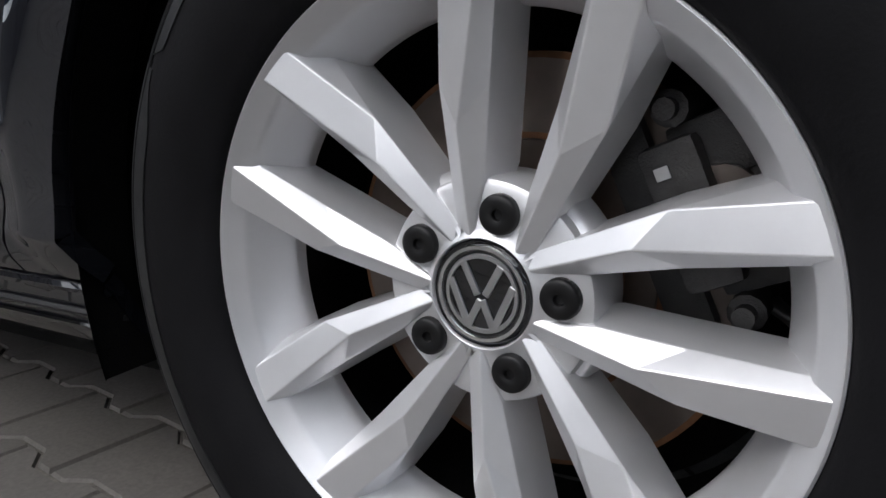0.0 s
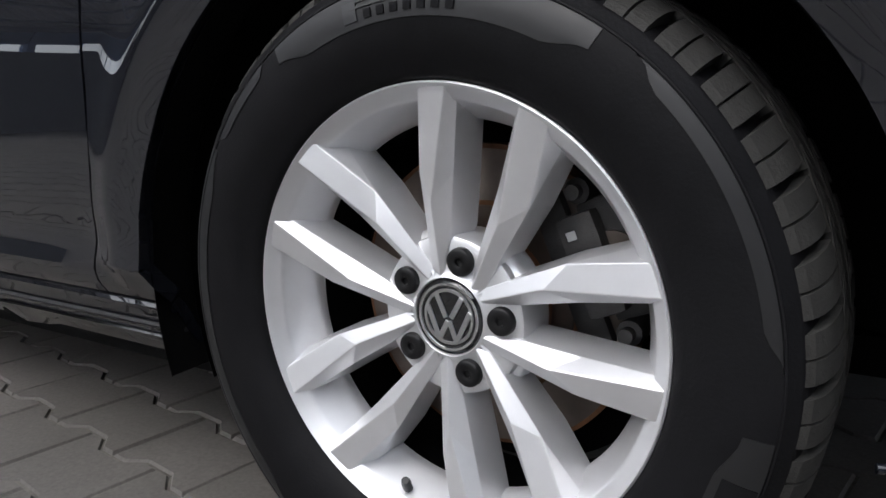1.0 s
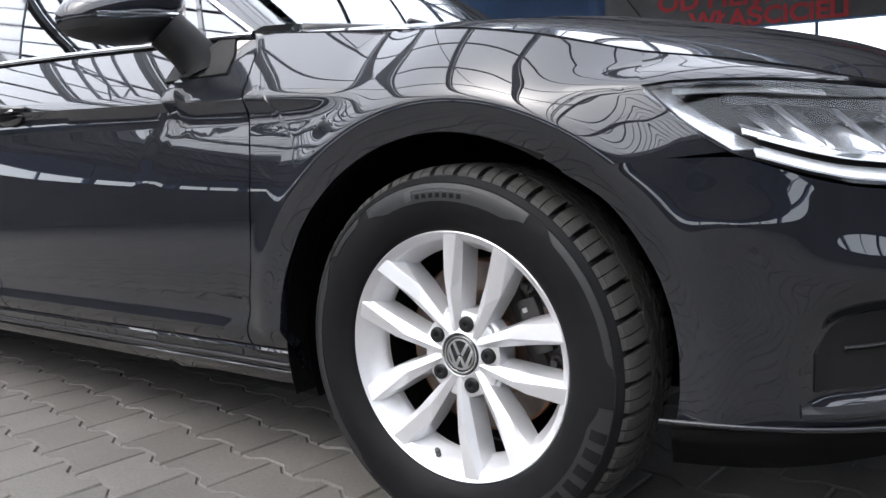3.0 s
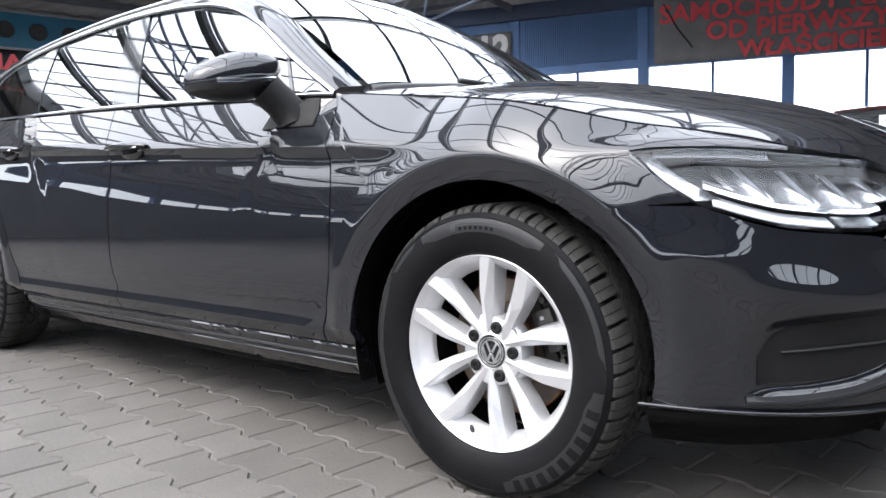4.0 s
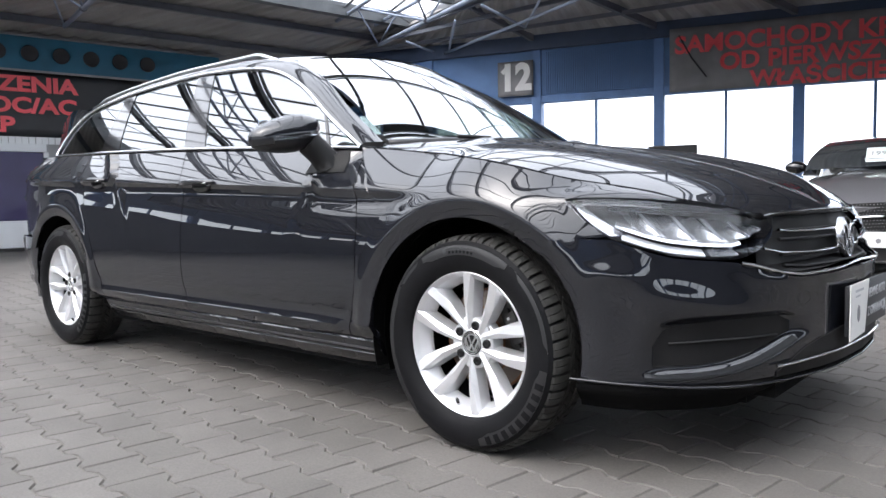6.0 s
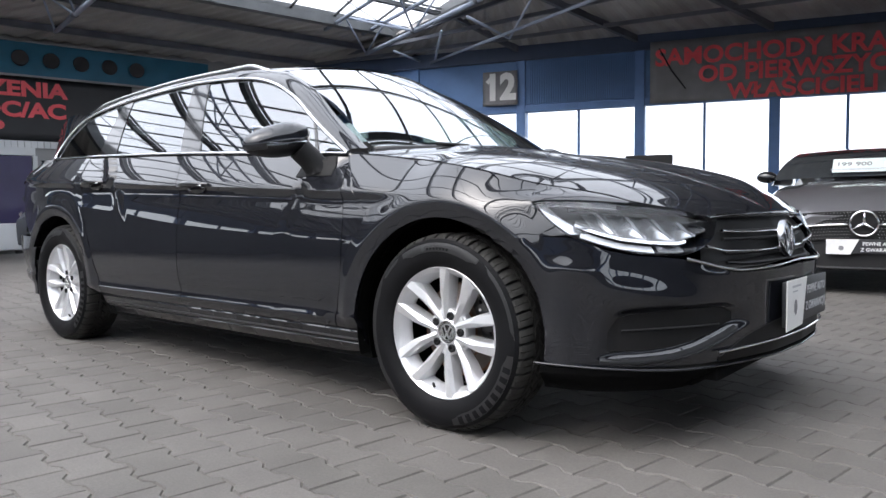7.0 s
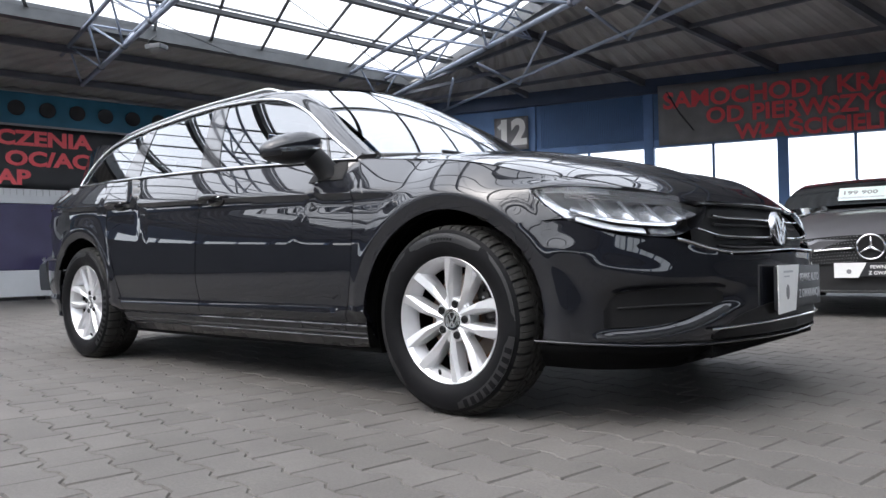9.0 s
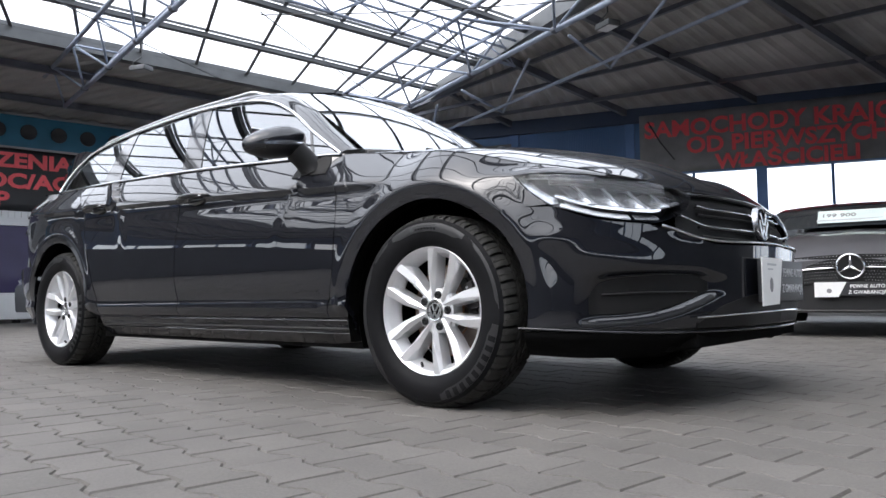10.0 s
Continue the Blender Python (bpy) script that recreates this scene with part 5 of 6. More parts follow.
lathe(bm, [(0.0295, -0.0008), (0.0302, -0.0032), (0.0325, -0.0034), (0.0335, -0.001)], 48, flip=True)
ring_me = mesh_of("cap_ring", bm, M["chrome"], True, 50)
bm = bmesh.new()
lathe(bm, [(0.0238, -0.0010), (0.0242, -0.0026), (0.0268, -0.0026), (0.0273, -0.001)], 48, flip=True)
ring2_me = mesh_of("cap_ring", bm, M["satin"], True, 50)
bar_mes = []
for (x0, z0), (x1, z1) in (((-0.0140, 0.0205), (-0.0028, -0.0010)), ((0.0140, 0.0205), (0.0028, -0.0010)), ((-0.0232, 0.0080), (-0.0098, -0.0225)), ((0.0232, 0.0080), (0.0098, -0.0225)), ((-0.0092, -0.0222), (-0.0006, -0.0040)), ((0.0092, -0.0222), (0.0006, -0.0040))):
    bm = bmesh.new()
    beam(bm, (x0, -0.0020, z0), (x1, -0.0020, z1), 0.0052, 0.0018, (0, 1, 0))
    bevelled(bm, 0.0004, 1)
    bar_mes.append(mesh_of("cap_bar", bm, M["satin"], True, 30))
bm = bmesh.new()
lathe(bm, [(0.070, 0.078), (0.072, 0.070), (0.095, 0.068), (0.097, 0.0735), (0.151, 0.0735)], 72, flip=True)
disc_me = mesh_of("brake_disc", bm, M["disc"], True, 40)
bm = bmesh.new()
lathe(bm, [(0.151, 0.0735), (0.1555, 0.0750), (0.1555, 0.097), (0.150, 0.099), (0.060, 0.099)], 72, flip=True)
lathe(bm, [(0.094, 0.0690), (0.100, 0.0728)], 72, flip=True)
edge_me = mesh_of("rusty_edge", bm, M["rust"], True, 40)
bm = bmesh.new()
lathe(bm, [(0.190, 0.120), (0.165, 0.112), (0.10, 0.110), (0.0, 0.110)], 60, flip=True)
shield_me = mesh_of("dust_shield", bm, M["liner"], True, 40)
bm = bmesh.new()
lathe(bm, [(0.0, 0.020), (0.060, 0.022), (0.072, 0.035), (0.0725, 0.080)], 48, flip=True)
hat_me = mesh_of("disc_hat", bm, M["rust"], True, 40)


def cast_block(name, *size):
    bm = bmesh.new()
    box(bm, *size)
    bevelled(bm, 0.007, 2)
    return mesh_of(name, bm, M["caliper"], True, 40)


caliper_me = cast_block("caliper", 0.112, 0.150, 0.042, 0.064, -0.046, 0.050)
arm_mes = [cast_block("caliper_arm", 0.128, 0.180, 0.060, 0.112, z0, z1) for z0, z1 in ((-0.056, -0.018), (0.016, 0.058))]
bridge_me = cast_block("caliper_bridge", 0.160, 0.182, 0.064, 0.110, -0.020, 0.018)
bm = bmesh.new()
box(bm, 0.086, 0.118, 0.062, 0.078, -0.075, 0.078)
bevelled(bm, 0.006, 2)
carrier_me = mesh_of("carrier", bm, M["caliper"], True, 40)
pin_mes = []
for z0 in (-0.066, 0.068):
    bm = bmesh.new()
    tube(bm, [(0.140, 0.040, z0), (0.140, 0.050, z0), (0.140, 0.052, z0), (0.140, 0.120, z0)], [0.007, 0.007, 0.012, 0.012], 12)
    pin_mes.append(mesh_of("guide_pin", bm, M["caliper"], True, 40))
bm = bmesh.new()
tube(bm, [(0.150, 0.056, 0.004), (0.150, 0.110, 0.004)], 0.022, 16)
piston_me = mesh_of("piston", bm, M["disc"], True, 40)
bm = bmesh.new()
box(bm, 0.121, 0.130, 0.0402, 0.0412, 0.028, 0.036)
sticker_me = mesh_of("caliper_sticker", bm, M["sticker"])
bm = bmesh.new()
tube(bm, [(0.150, 0.08, -0.07), (0.168, 0.07, -0.095), (0.160, 0.09, -0.12), (0.120, 0.105, -0.14)], 0.006, 8)
hose_me = mesh_of("brake_hose", bm, M["black"], True, 50)
bm = bmesh.new()
tube(bm, [pol(0.203, 0, 0.002), pol(0.194, 0, -0.006), pol(0.184, 0, -0.012), pol(0.180, 0, -0.015)], [0.0065, 0.0050, 0.0052, 0.0040], 10)
valve_me = mesh_of("valve", bm, M["black"], True, 50)
marks = [("rubber_print", 56, 122, 0.266, 0.2945), ("rubber_print", 148, 232, 0.2793, 0.3024), ("rubber_print", -78, -8, 0.262, 0.2945), ("rubber_print", 2, 50, 0.284, 0.2945), ("rubber_print", 126, 146, 0.284, 0.2945)]
mark_mes = [sidewall(a0, a1, r0, r1, M[m], 0.0010, 0.012) for m, a0, a1, r0, r1 in marks]


def letter_bars(a0, a1, n, r0, r1, mat, lift=0.0022):
    """A word that is not to be read, as a row of plain bars along the tyre's side."""
    out = []
    for k in range(n):
        a = lerp(a0, a1, (k + 0.5) / n)
        w = abs(a1 - a0) / n * 0.27
        out.append(sidewall(a - w, a + w, r0, r1, mat, lift))
    return out


word_mes = letter_bars(100, 80, 7, 0.2715, 0.2790, M["rubber"]) + [sidewall(78, 103, 0.2815, 0.2835, M["wear"], 0.0022), sidewall(78, 101, 0.2865, 0.2885, M["wear"], 0.0022), sidewall(101, 104, 0.2715, 0.2885, M["wear"], 0.0021)] + letter_bars(-14, -74, 9, 0.2688, 0.2937, M["rubber"])


def wheel(name, m, spin, front_wheel=True):
    w = new(name)
    w.empty_display_size = 0.1
    w.parent = car
    w.matrix_basis = m
    tagged(w, "silver ten-spoke alloy wheel with a black tyre")
    put = lambda nm, me, pa, mat=None, lb="": _put(nm, me, pa, mat, lb)

    def _put(nm, me, pa, mat, lb):
        o = part(nm, me, None, pa, lb)
        if mat is not None:
            o.matrix_basis = mat
        return o

    put("tyre", tyre_me, w, None, "black winter tyre")
    put("tread", tread_me, w, None, "dusty tread with slanted lugs")
    turn = Matrix.Rotation(-radians(spin), 4, "Y")
    for me in mark_mes:
        put("sidewall_panel", me, w, turn)
    for me in word_mes:
        put("sidewall_bar", me, w, turn)
    put("rim_barrel", barrel_me, w, turn)
    put("rim_hub", hub_me, w, turn)
    put("inner_barrel", inner_me, w, None, "unpainted inside of the rim, its shade put in as black")
    for k in range(5):
        t5 = Matrix.Rotation(-radians(spin + 72 * k), 4, "Y")
        for sg in (-1, 1):
            put("spoke", spoke_me[sg], w, t5)
        put("arm_web", arm_web_me, w, t5)
        at = Matrix.Translation(pol(0.0555, radians(BOLT_A + spin + 72 * k), -0.004))
        put("bolt_cap", bolt_me, w, at, "black bolt cap")
    put("centre_cap", cap_me, w, turn, "black centre cap with silver bars")
    put("cap_ring", ring_me, w)
    put("cap_ring", ring2_me, w)
    tilt = Matrix.Rotation(-radians(spin - 3), 4, "Y")
    for me in bar_mes:
        put("cap_bar", me, w, tilt)
    put("brake_disc", disc_me, w, None, "worn steel brake disc")
    put("rusty_edge", edge_me, w, None, "rusty edge of the disc")
    put("disc_hat", hat_me, w)
    put("dust_shield", shield_me, w)
    put("caliper", caliper_me, w, Matrix.Rotation(-radians(22), 4, "Y") if front_wheel else Matrix.Rotation(-radians(120), 4, "Y"), "dark cast caliper")
    at_c = Matrix.Rotation(-radians(22 if front_wheel else 120), 4, "Y")
    for nm, me in (("carrier", carrier_me), ("guide_pin", pin_mes[0]), ("guide_pin", pin_mes[1]), ("piston", piston_me), ("caliper_arm", arm_mes[0]), ("caliper_arm", arm_mes[1]), ("caliper_bridge", bridge_me)):
        put(nm, me, w, at_c)
    if front_wheel:
        put("caliper_sticker", sticker_me, w, Matrix.Rotation(-radians(22), 4, "Y"), "small white sticker")
        put("brake_hose", hose_me, w, Matrix.Rotation(-radians(22), 4, "Y"))
    put("valve", valve_me, w, Matrix.Rotation(-radians(spin + 254), 4, "Y"), "black valve cap")
    return w


wheel("wheel", pose(AXLE_F, 0, HUB), 0)
wheel("wheel", pose(AXLE_R, 0.004, HUB), 24, False)
for x in (AXLE_F, AXLE_R):
    wheel("wheel", pose(x, 2 * YC, HUB, 0, 0, 180), 11, x == AXLE_F)
# ---- things on the walls ----
def on_wall(origin, along, x, z, off=0.0):
    """A pose on a wall: x to the reader's right, y up, z off the wall towards the hall. x is counted along 'along' from origin."""
    along = along.normalized()
    out = along.cross(Vector((0, 0, 1)))
    o = origin + along * x + out * off
    return Matrix(((along.x, 0, out.x, o.x), (along.y, 0, out.y, o.y), (0, 1, 0, z), (0, 0, 0, 1)))


N0, N_ALONG = NE, E1
W0, W_ALONG = NW, E2


def rippled(bm, w, h, nx, ny, amp, seed, thick=0.006):
    """A hanging sheet, w by h about the origin in the x-y plane, slightly wavy."""
    def f(u, v):
        x, y = (u - 0.5) * w, (v - 0.5) * h
        return Vector((x, y, thick + amp * noise.noise(Vector((x * 1.3 + seed, y * 0.8, seed)))))
    grid(bm, f, nx, ny, False, thick)


def letter(words, size, m, mat, parent, stretch=1.0, bold=0.0, z=0.02):
    me = text_mesh(words, size, 0.003, stretch, bold)
    me.materials.append(M[mat])
    ob = part("lettering", me, None, parent, "red letters" if mat == "red" else "")
    ob.matrix_basis = m
    return ob


# banner over the windows of the north wall
ban = thing("banner", "dark grey mesh banner with red capital letters", "banner", at=on_wall(N0, N_ALONG, -11.30, 2.985, 0.16))
bm = bmesh.new()
rippled(bm, 4.60, 1.03, 40, 8, 0.012, 3.0)
part("banner_sheet", bm, M["banner"], ban, "", True)
for words, size, y, x in (("SAMOCHODY KRAJOWE", 0.385, 0.225, 0.02), ("OD PIERWSZYCH", 0.370, -0.090, 0.0), ("WŁAŚCICIELI", 0.345, -0.400, 0.02)):
    letter(words, size, pose(x, y, 0.026), "red", ban, 1.04, 0.012)
bm = bmesh.new()
tube(bm, [(-2.15, 0.40, 0.02), (-1.95, 0.02, 0.03), (-1.72, -0.30, 0.02)], 0.012, 6)
part("strap", bm, M["banner_dark"], ban)

# number sign
num = thing("number_sign", "dark square sign with a big pale number", "sign", at=on_wall(N0, N_ALONG, -16.28, 2.91, 0.17))
bm = bmesh.new()
rippled(bm, 0.67, 0.62, 8, 8, 0.010, 9.0)
part("sign_sheet", bm, M["banner"], num, "", True)
me = text_mesh("12", 0.64, 0.003, 0.92, 0.030)
me.materials.append(M["label"])
part("lettering", me, None, num, "pale number").matrix_basis = pose(0.01, 0.0, 0.028)
bm = bmesh.new()
beam(bm, (-0.245, 0.110, 0.028), (-0.165, 0.185, 0.028), 0.075, 0.006, (0, 0, 1))
part("digit_flag", bm, M["label"], num)

# ribbed blue sheets above the windows
bm = bmesh.new()
for k in range(60):
    x = -15.74 + k * (1.94 / 60)
    m4 = on_wall(N0, N_ALONG, x, 2.98, 0.075)
    box(bm, 0, 0.018, -0.37, 0.37, 0, 0.016, m4)
cladding = structure("wall_cladding", bm, M["blue_sheet"], "blue ribbed sheet cladding above the windows", "cladding")

# petrol blue band with dark round holes, banner and boards on the west wall
band = thing("wall_band", "petrol blue band with dark round holes, on the wall", "panel", at=on_wall(W0, W_ALONG, -6.2, 3.295, 0.15))
bm = bmesh.new()
box(bm, -4.6, 4.6, -0.27, 0.27, 0, 0.05)
part("band_panel", bm, M["cyan"], band)
bm = bmesh.new()
box(bm, -4.6, 4.6, 0.273, 0.305, 0, 0.08)
part("band_edge", bm, M["wall"], band, "pale upper edge")
bm = bmesh.new()
box(bm, -4.6, 4.6, -0.305, -0.273, 0, 0.07)
part("band_edge", bm, M["wall"], band, "pale lower edge")
bm = bmesh.new()
lathe(bm, [(0.0, 0.004), (0.100, 0.004), (0.118, 0.012), (0.132, 0.012), (0.134, 0.0)], 28)
bmesh.ops.rotate(bm, matrix=Matrix.Rotation(radians(90), 3, "X"), verts=bm.verts[:])
hole_me = mesh_of("round_hole", bm, M["banner_dark"], True, 40)
for k in range(19):
    x = -5.353 + 6.2 + (9 - k) * 0.478 * -1 - 0.478 * 4 + 0.0
    if abs(x) < 4.4:
        part("round_hole", hole_me, None, band).matrix_basis = pose(x, 0.0, 0.056)

ban2 = thing("insurance_banner", "black banner with red capital letters on the wall", "banner", at=on_wall(W0, W_ALONG, -5.85, 2.46, 0.15))
bm = bmesh.new()
rippled(bm, 5.6, 1.08, 40, 8, 0.014, 14.0)
part("banner_sheet", bm, M["banner_dark"], ban2, "", True)
for words, y, x, st in (("UBEZPIECZENIA", 0.315, 0.16, 1.22), ("PAKIETY OC/AC", -0.035, 0.14, 1.22), ("GAP", -0.360, 0.30, 1.22)):
    letter(words, 0.345, pose(x, y, 0.030), "red", ban2, st, 0.014)
bm = bmesh.new()
for k in range(56):
    x = -2.8 + k * 0.1
    box(bm, x + 0.004, x + 0.096, -0.66, -0.545, 0.01, 0.022 + 0.012 * math.sin(k * 1.7))
part("fringe", bm, M["white_panel"], ban2, "pale fringe under the banner")

board = thing("display_board", "dark violet board with a white foot by the wall", "board", at=on_wall(W0, W_ALONG, -7.2, 0, 0.16))
bm = bmesh.new()
box(bm, -2.45, 2.45, 0.525, 1.66, 0, 0.06)
bevelled(bm, 0.01, 1)
part("board_panel", bm, M["violet"], board)
bm = bmesh.new()
box(bm, -2.50, 2.50, 1.665, 1.80, 0, 0.07)
box(bm, 2.455, 2.53, 0.53, 1.66, 0, 0.07)
part("board_frame", bm, M["white_panel"], board, "white frame")
bm = bmesh.new()
box(bm, -2.45, 2.45, 0.07, 0.52, 0.0, 0.10)
bevelled(bm, 0.012, 1)
part("board_foot", bm, M["white_panel"], board, "white foot panel")
for x in (-2.2, -0.7, 0.8, 2.2):
    bm = bmesh.new()
    box(bm, x - 0.06, x + 0.06, 0.012, 0.068, 0.01, 0.09)
    part("foot_block", bm, M["black"], board)

# ---- roof trusses, rafters, cables, floodlights ----
T_A, T_B = Vector((-8.2, 9.24, 3.50)), Vector((1.6, 5.17, 3.50))
STEP = Vector((-2.30, -5.48, 0)) * 1.0
edge_truss = thing("roof_truss", "slim blue-grey lattice truss under the sheet roof", "truss", "roof trusses")
bm = bmesh.new()
tube(bm, [T_A, T_B], 0.026, 8)
part("lower_chord", bm, M["truss"], edge_truss, "", True)
for k in range(-1, 3):
    foot = Vector((-5.59, 8.41, 3.50)) + (T_B - T_A).normalized() * 2.76 * k
    for dx, dy in ((0.05, -1.20), (1.70, -1.79)):
        bm = bmesh.new()
        tube(bm, [foot, foot + Vector((dx, dy, 0.12))], 0.022, 6)
        part("web", bm, M["truss"], edge_truss, "", True)
# wide girder beside it, under the glazing
truss(Vector((-8.65, 8.12, 3.62)), Vector((4.475, 2.87, 3.62)), 0.36, 7, "wide blue-grey lattice girder under the roof light", 0.036, 0.74, Vector((-0.16, -0.40, 0)))
truss(Vector((-10.6, 3.32, 3.50)), Vector((-0.6, 1.25, 3.50)), 0.42, 8, "blue-grey lattice truss under the roof light", 0.034, 0.62)
truss(T_A + STEP * 2, T_B + STEP * 2, 0.5, 6, "blue-grey lattice truss under the roof light", 0.034, 0.6)
# slim lattice girders lengthwise, just below the glazing
for u0 in (0.302, 0.747):
    a = sky(u0, 0.0, -0.42)
    b = sky(u0, 0.72, -0.42)
    truss(a, b, 0.30, 12, "slim lengthwise lattice girder below the glazing", 0.022)

rafters = tagged(new("ceiling_rafters"), "dark rafters and purlins under the sheet roof", "rafter", "", "structure")
edge_d = (PA - P0)
for k in range(10):
    c = NE - E1 * (1.0 + 2.13 * k) + Vector((0, 0, EAVE + 0.08))
    # meets the roof light's edge along the hall's long direction
    den = edge_d.x * (-E2.y) - edge_d.y * (-E2.x)
    t = ((c.x - P0.x) * (-E2.y) - (c.y - P0.y) * (-E2.x)) / den
    if not -0.05 < t < 1.9:
        continue
    e = P0 + edge_d * min(t, 1.0) - Vector((0, 0, 0.10))
    if (e - c).length < 0.3 or (e - c).dot(E2) > 0:
        continue
    bm = bmesh.new()
    beam(bm, c, e, 0.07, 0.11)
    part("rafter", bm, M["rafter"], rafters)
for v in (0.22, 0.48, 0.74):
    bm = bmesh.new()
    beam(bm, PA.lerp(up(NE, EAVE + 0.1), v) - Vector((0, 0, 0.06)), P0.lerp(up(NW, EAVE + 0.1), v) - Vector((0, 0, 0.05)), 0.05, 0.06)
    part("purlin", bm, M["rafter"], rafters)
for v in (0.3, 0.7):
    bm = bmesh.new()
    beam(bm, P0.lerp(up(NW, 3.62), v) - Vector((0, 0, 0.07)), PB.lerp(up(SW, 3.62), v) - Vector((0, 0, 0.07)), 0.08, 0.10)
    part("purlin", bm, M["rafter"], rafters)
for a, b in ((P0, PA), (P0, PB), (PB, PC), (PA, PC)):
    bm = bmesh.new()
    beam(bm, a - Vector((0, 0, 0.05)), b - Vector((0, 0, 0.05)), 0.16, 0.22)
    part("edge_beam", bm, M["bar"], rafters)

for k in range(4):
    c = thing("cable", "thin dark cable slung along the truss", "cable", "roof cables")
    bm = bmesh.new()
    a, b = Vector((-8.6, 8.16 + 0.05 * k, 3.70 + 0.035 * k)), Vector((2.6, 3.70 + 0.05 * k, 3.70 + 0.03 * k))
    tube(bm, [a.lerp(b, i / 16) - Vector((0, 0, 0.05 * math.sin(i * math.pi / 4 + k) ** 2)) for i in range(17)], 0.011, 6)
    part("line", bm, M["banner_dark"], c, "", True)


# thin bracing wires crossed under the glazing
for k in range(14):
    c = thing("bracing_wire", "thin dark bracing wire under the roof light", "wire", "bracing wires")
    bm = bmesh.new()
    u0, v0 = (k % 4) * 0.222, (k // 4) * 0.22
    p, q = sky(u0, v0, -0.16), sky(u0 + 0.222, v0 + 0.22, -0.16)
    if k % 2:
        p, q = sky(u0 + 0.222, v0, -0.2), sky(u0, v0 + 0.22, -0.2)
    tube(bm, [p.lerp(q, i / 6) - Vector((0, 0, 0.05 * math.sin(math.pi * i / 6))) for i in range(7)], 0.008, 5)
    part("line", bm, M["banner_dark"], c, "", True)


def floodlight(p, turn, glass):
    f = thing("floodlight", "small grey floodlight hung under the roof", "lamp", "floodlights", at=pose(*p, 0, 0, turn))
    bm = bmesh.new()
    box(bm, -0.13, 0.13, -0.09, 0.09, -0.035, 0.035)
    bevelled(bm, 0.012, 2)
    part("lamp_body", bm, M["bar"], f, "", True, 40)
    bm = bmesh.new()
    box(bm, -0.11, 0.11, -0.07, 0.07, -0.041, -0.037)
    part("lamp_glass", bm, M[glass], f, "lamp glass")
    bm = bmesh.new()
    tube(bm, [(-0.14, 0, 0), (-0.14, 0, 0.10), (0, 0, 0.16), (0, 0, 0.42)], 0.010, 6)
    part("bracket", bm, M["bar"], f)
    return f


floodlight((-8.144, 3.292, 3.60), 20, "wall")
floodlight((-2.43, 6.10, 3.60), -25, "white_panel")

# ---- dark screen on a stand behind the bonnet ----
screen = thing("display_screen", "black flat screen on a slim stand", "screen", at=pose(-1.79, 5.44, 0.012, 0, 0, 17))
bm = bmesh.new()
box(bm, -0.235, 0.235, -0.03, 0.03, 0.86, 1.245)
bevelled(bm, 0.008, 2)
part("screen_panel", bm, M["intake"], screen)
bm = bmesh.new()
tube(bm, [(0, 0.02, 0.02), (0, 0.02, 0.87)], 0.025, 10)
part("stand_pole", bm, M["black"], screen)
bm = bmesh.new()
box(bm, -0.2, 0.2, -0.15, 0.15, 0.0, 0.02)
bevelled(bm, 0.004, 1)
part("stand_foot", bm, M["black"], screen)
# ---- other cars in the hall: nose at the origin, facing +x ----
def side_wheel(parent, x, y):
    w = new("wheel")
    w.parent = parent
    w.matrix_basis = pose(x, y, 0.32) if y < 0 else pose(x, y, 0.32, 0, 0, 180)
    bm = bmesh.new()
    lathe(bm, [(0.20, -0.01), (0.215, -0.02), (0.25, -0.03), (0.29, -0.022), (0.312, 0.0), (0.32, 0.04), (0.32, 0.17), (0.30, 0.21)], 40, flip=True)
    for v in bm.verts:
        v.co.z = max(v.co.z, -0.308)
    part("tyre", bm, M["rubber"], w, "", True, 50)
    bm = bmesh.new()
    lathe(bm, [(0.208, -0.018), (0.2, 0.0), (0.19, 0.06), (0.05, 0.05), (0.0, 0.04)], 40, flip=True)
    part("rim", bm, M["black"], w, "", True, 50)
    for k in range(5):
        bm = bmesh.new()
        a = k * 2 * math.pi / 5
        beam(bm, pol(0.03, a, 0.01), pol(0.198, a, 0.0), 0.05, 0.02, (0, 1, 0))
        part("spoke", bm, M["rim"], w)


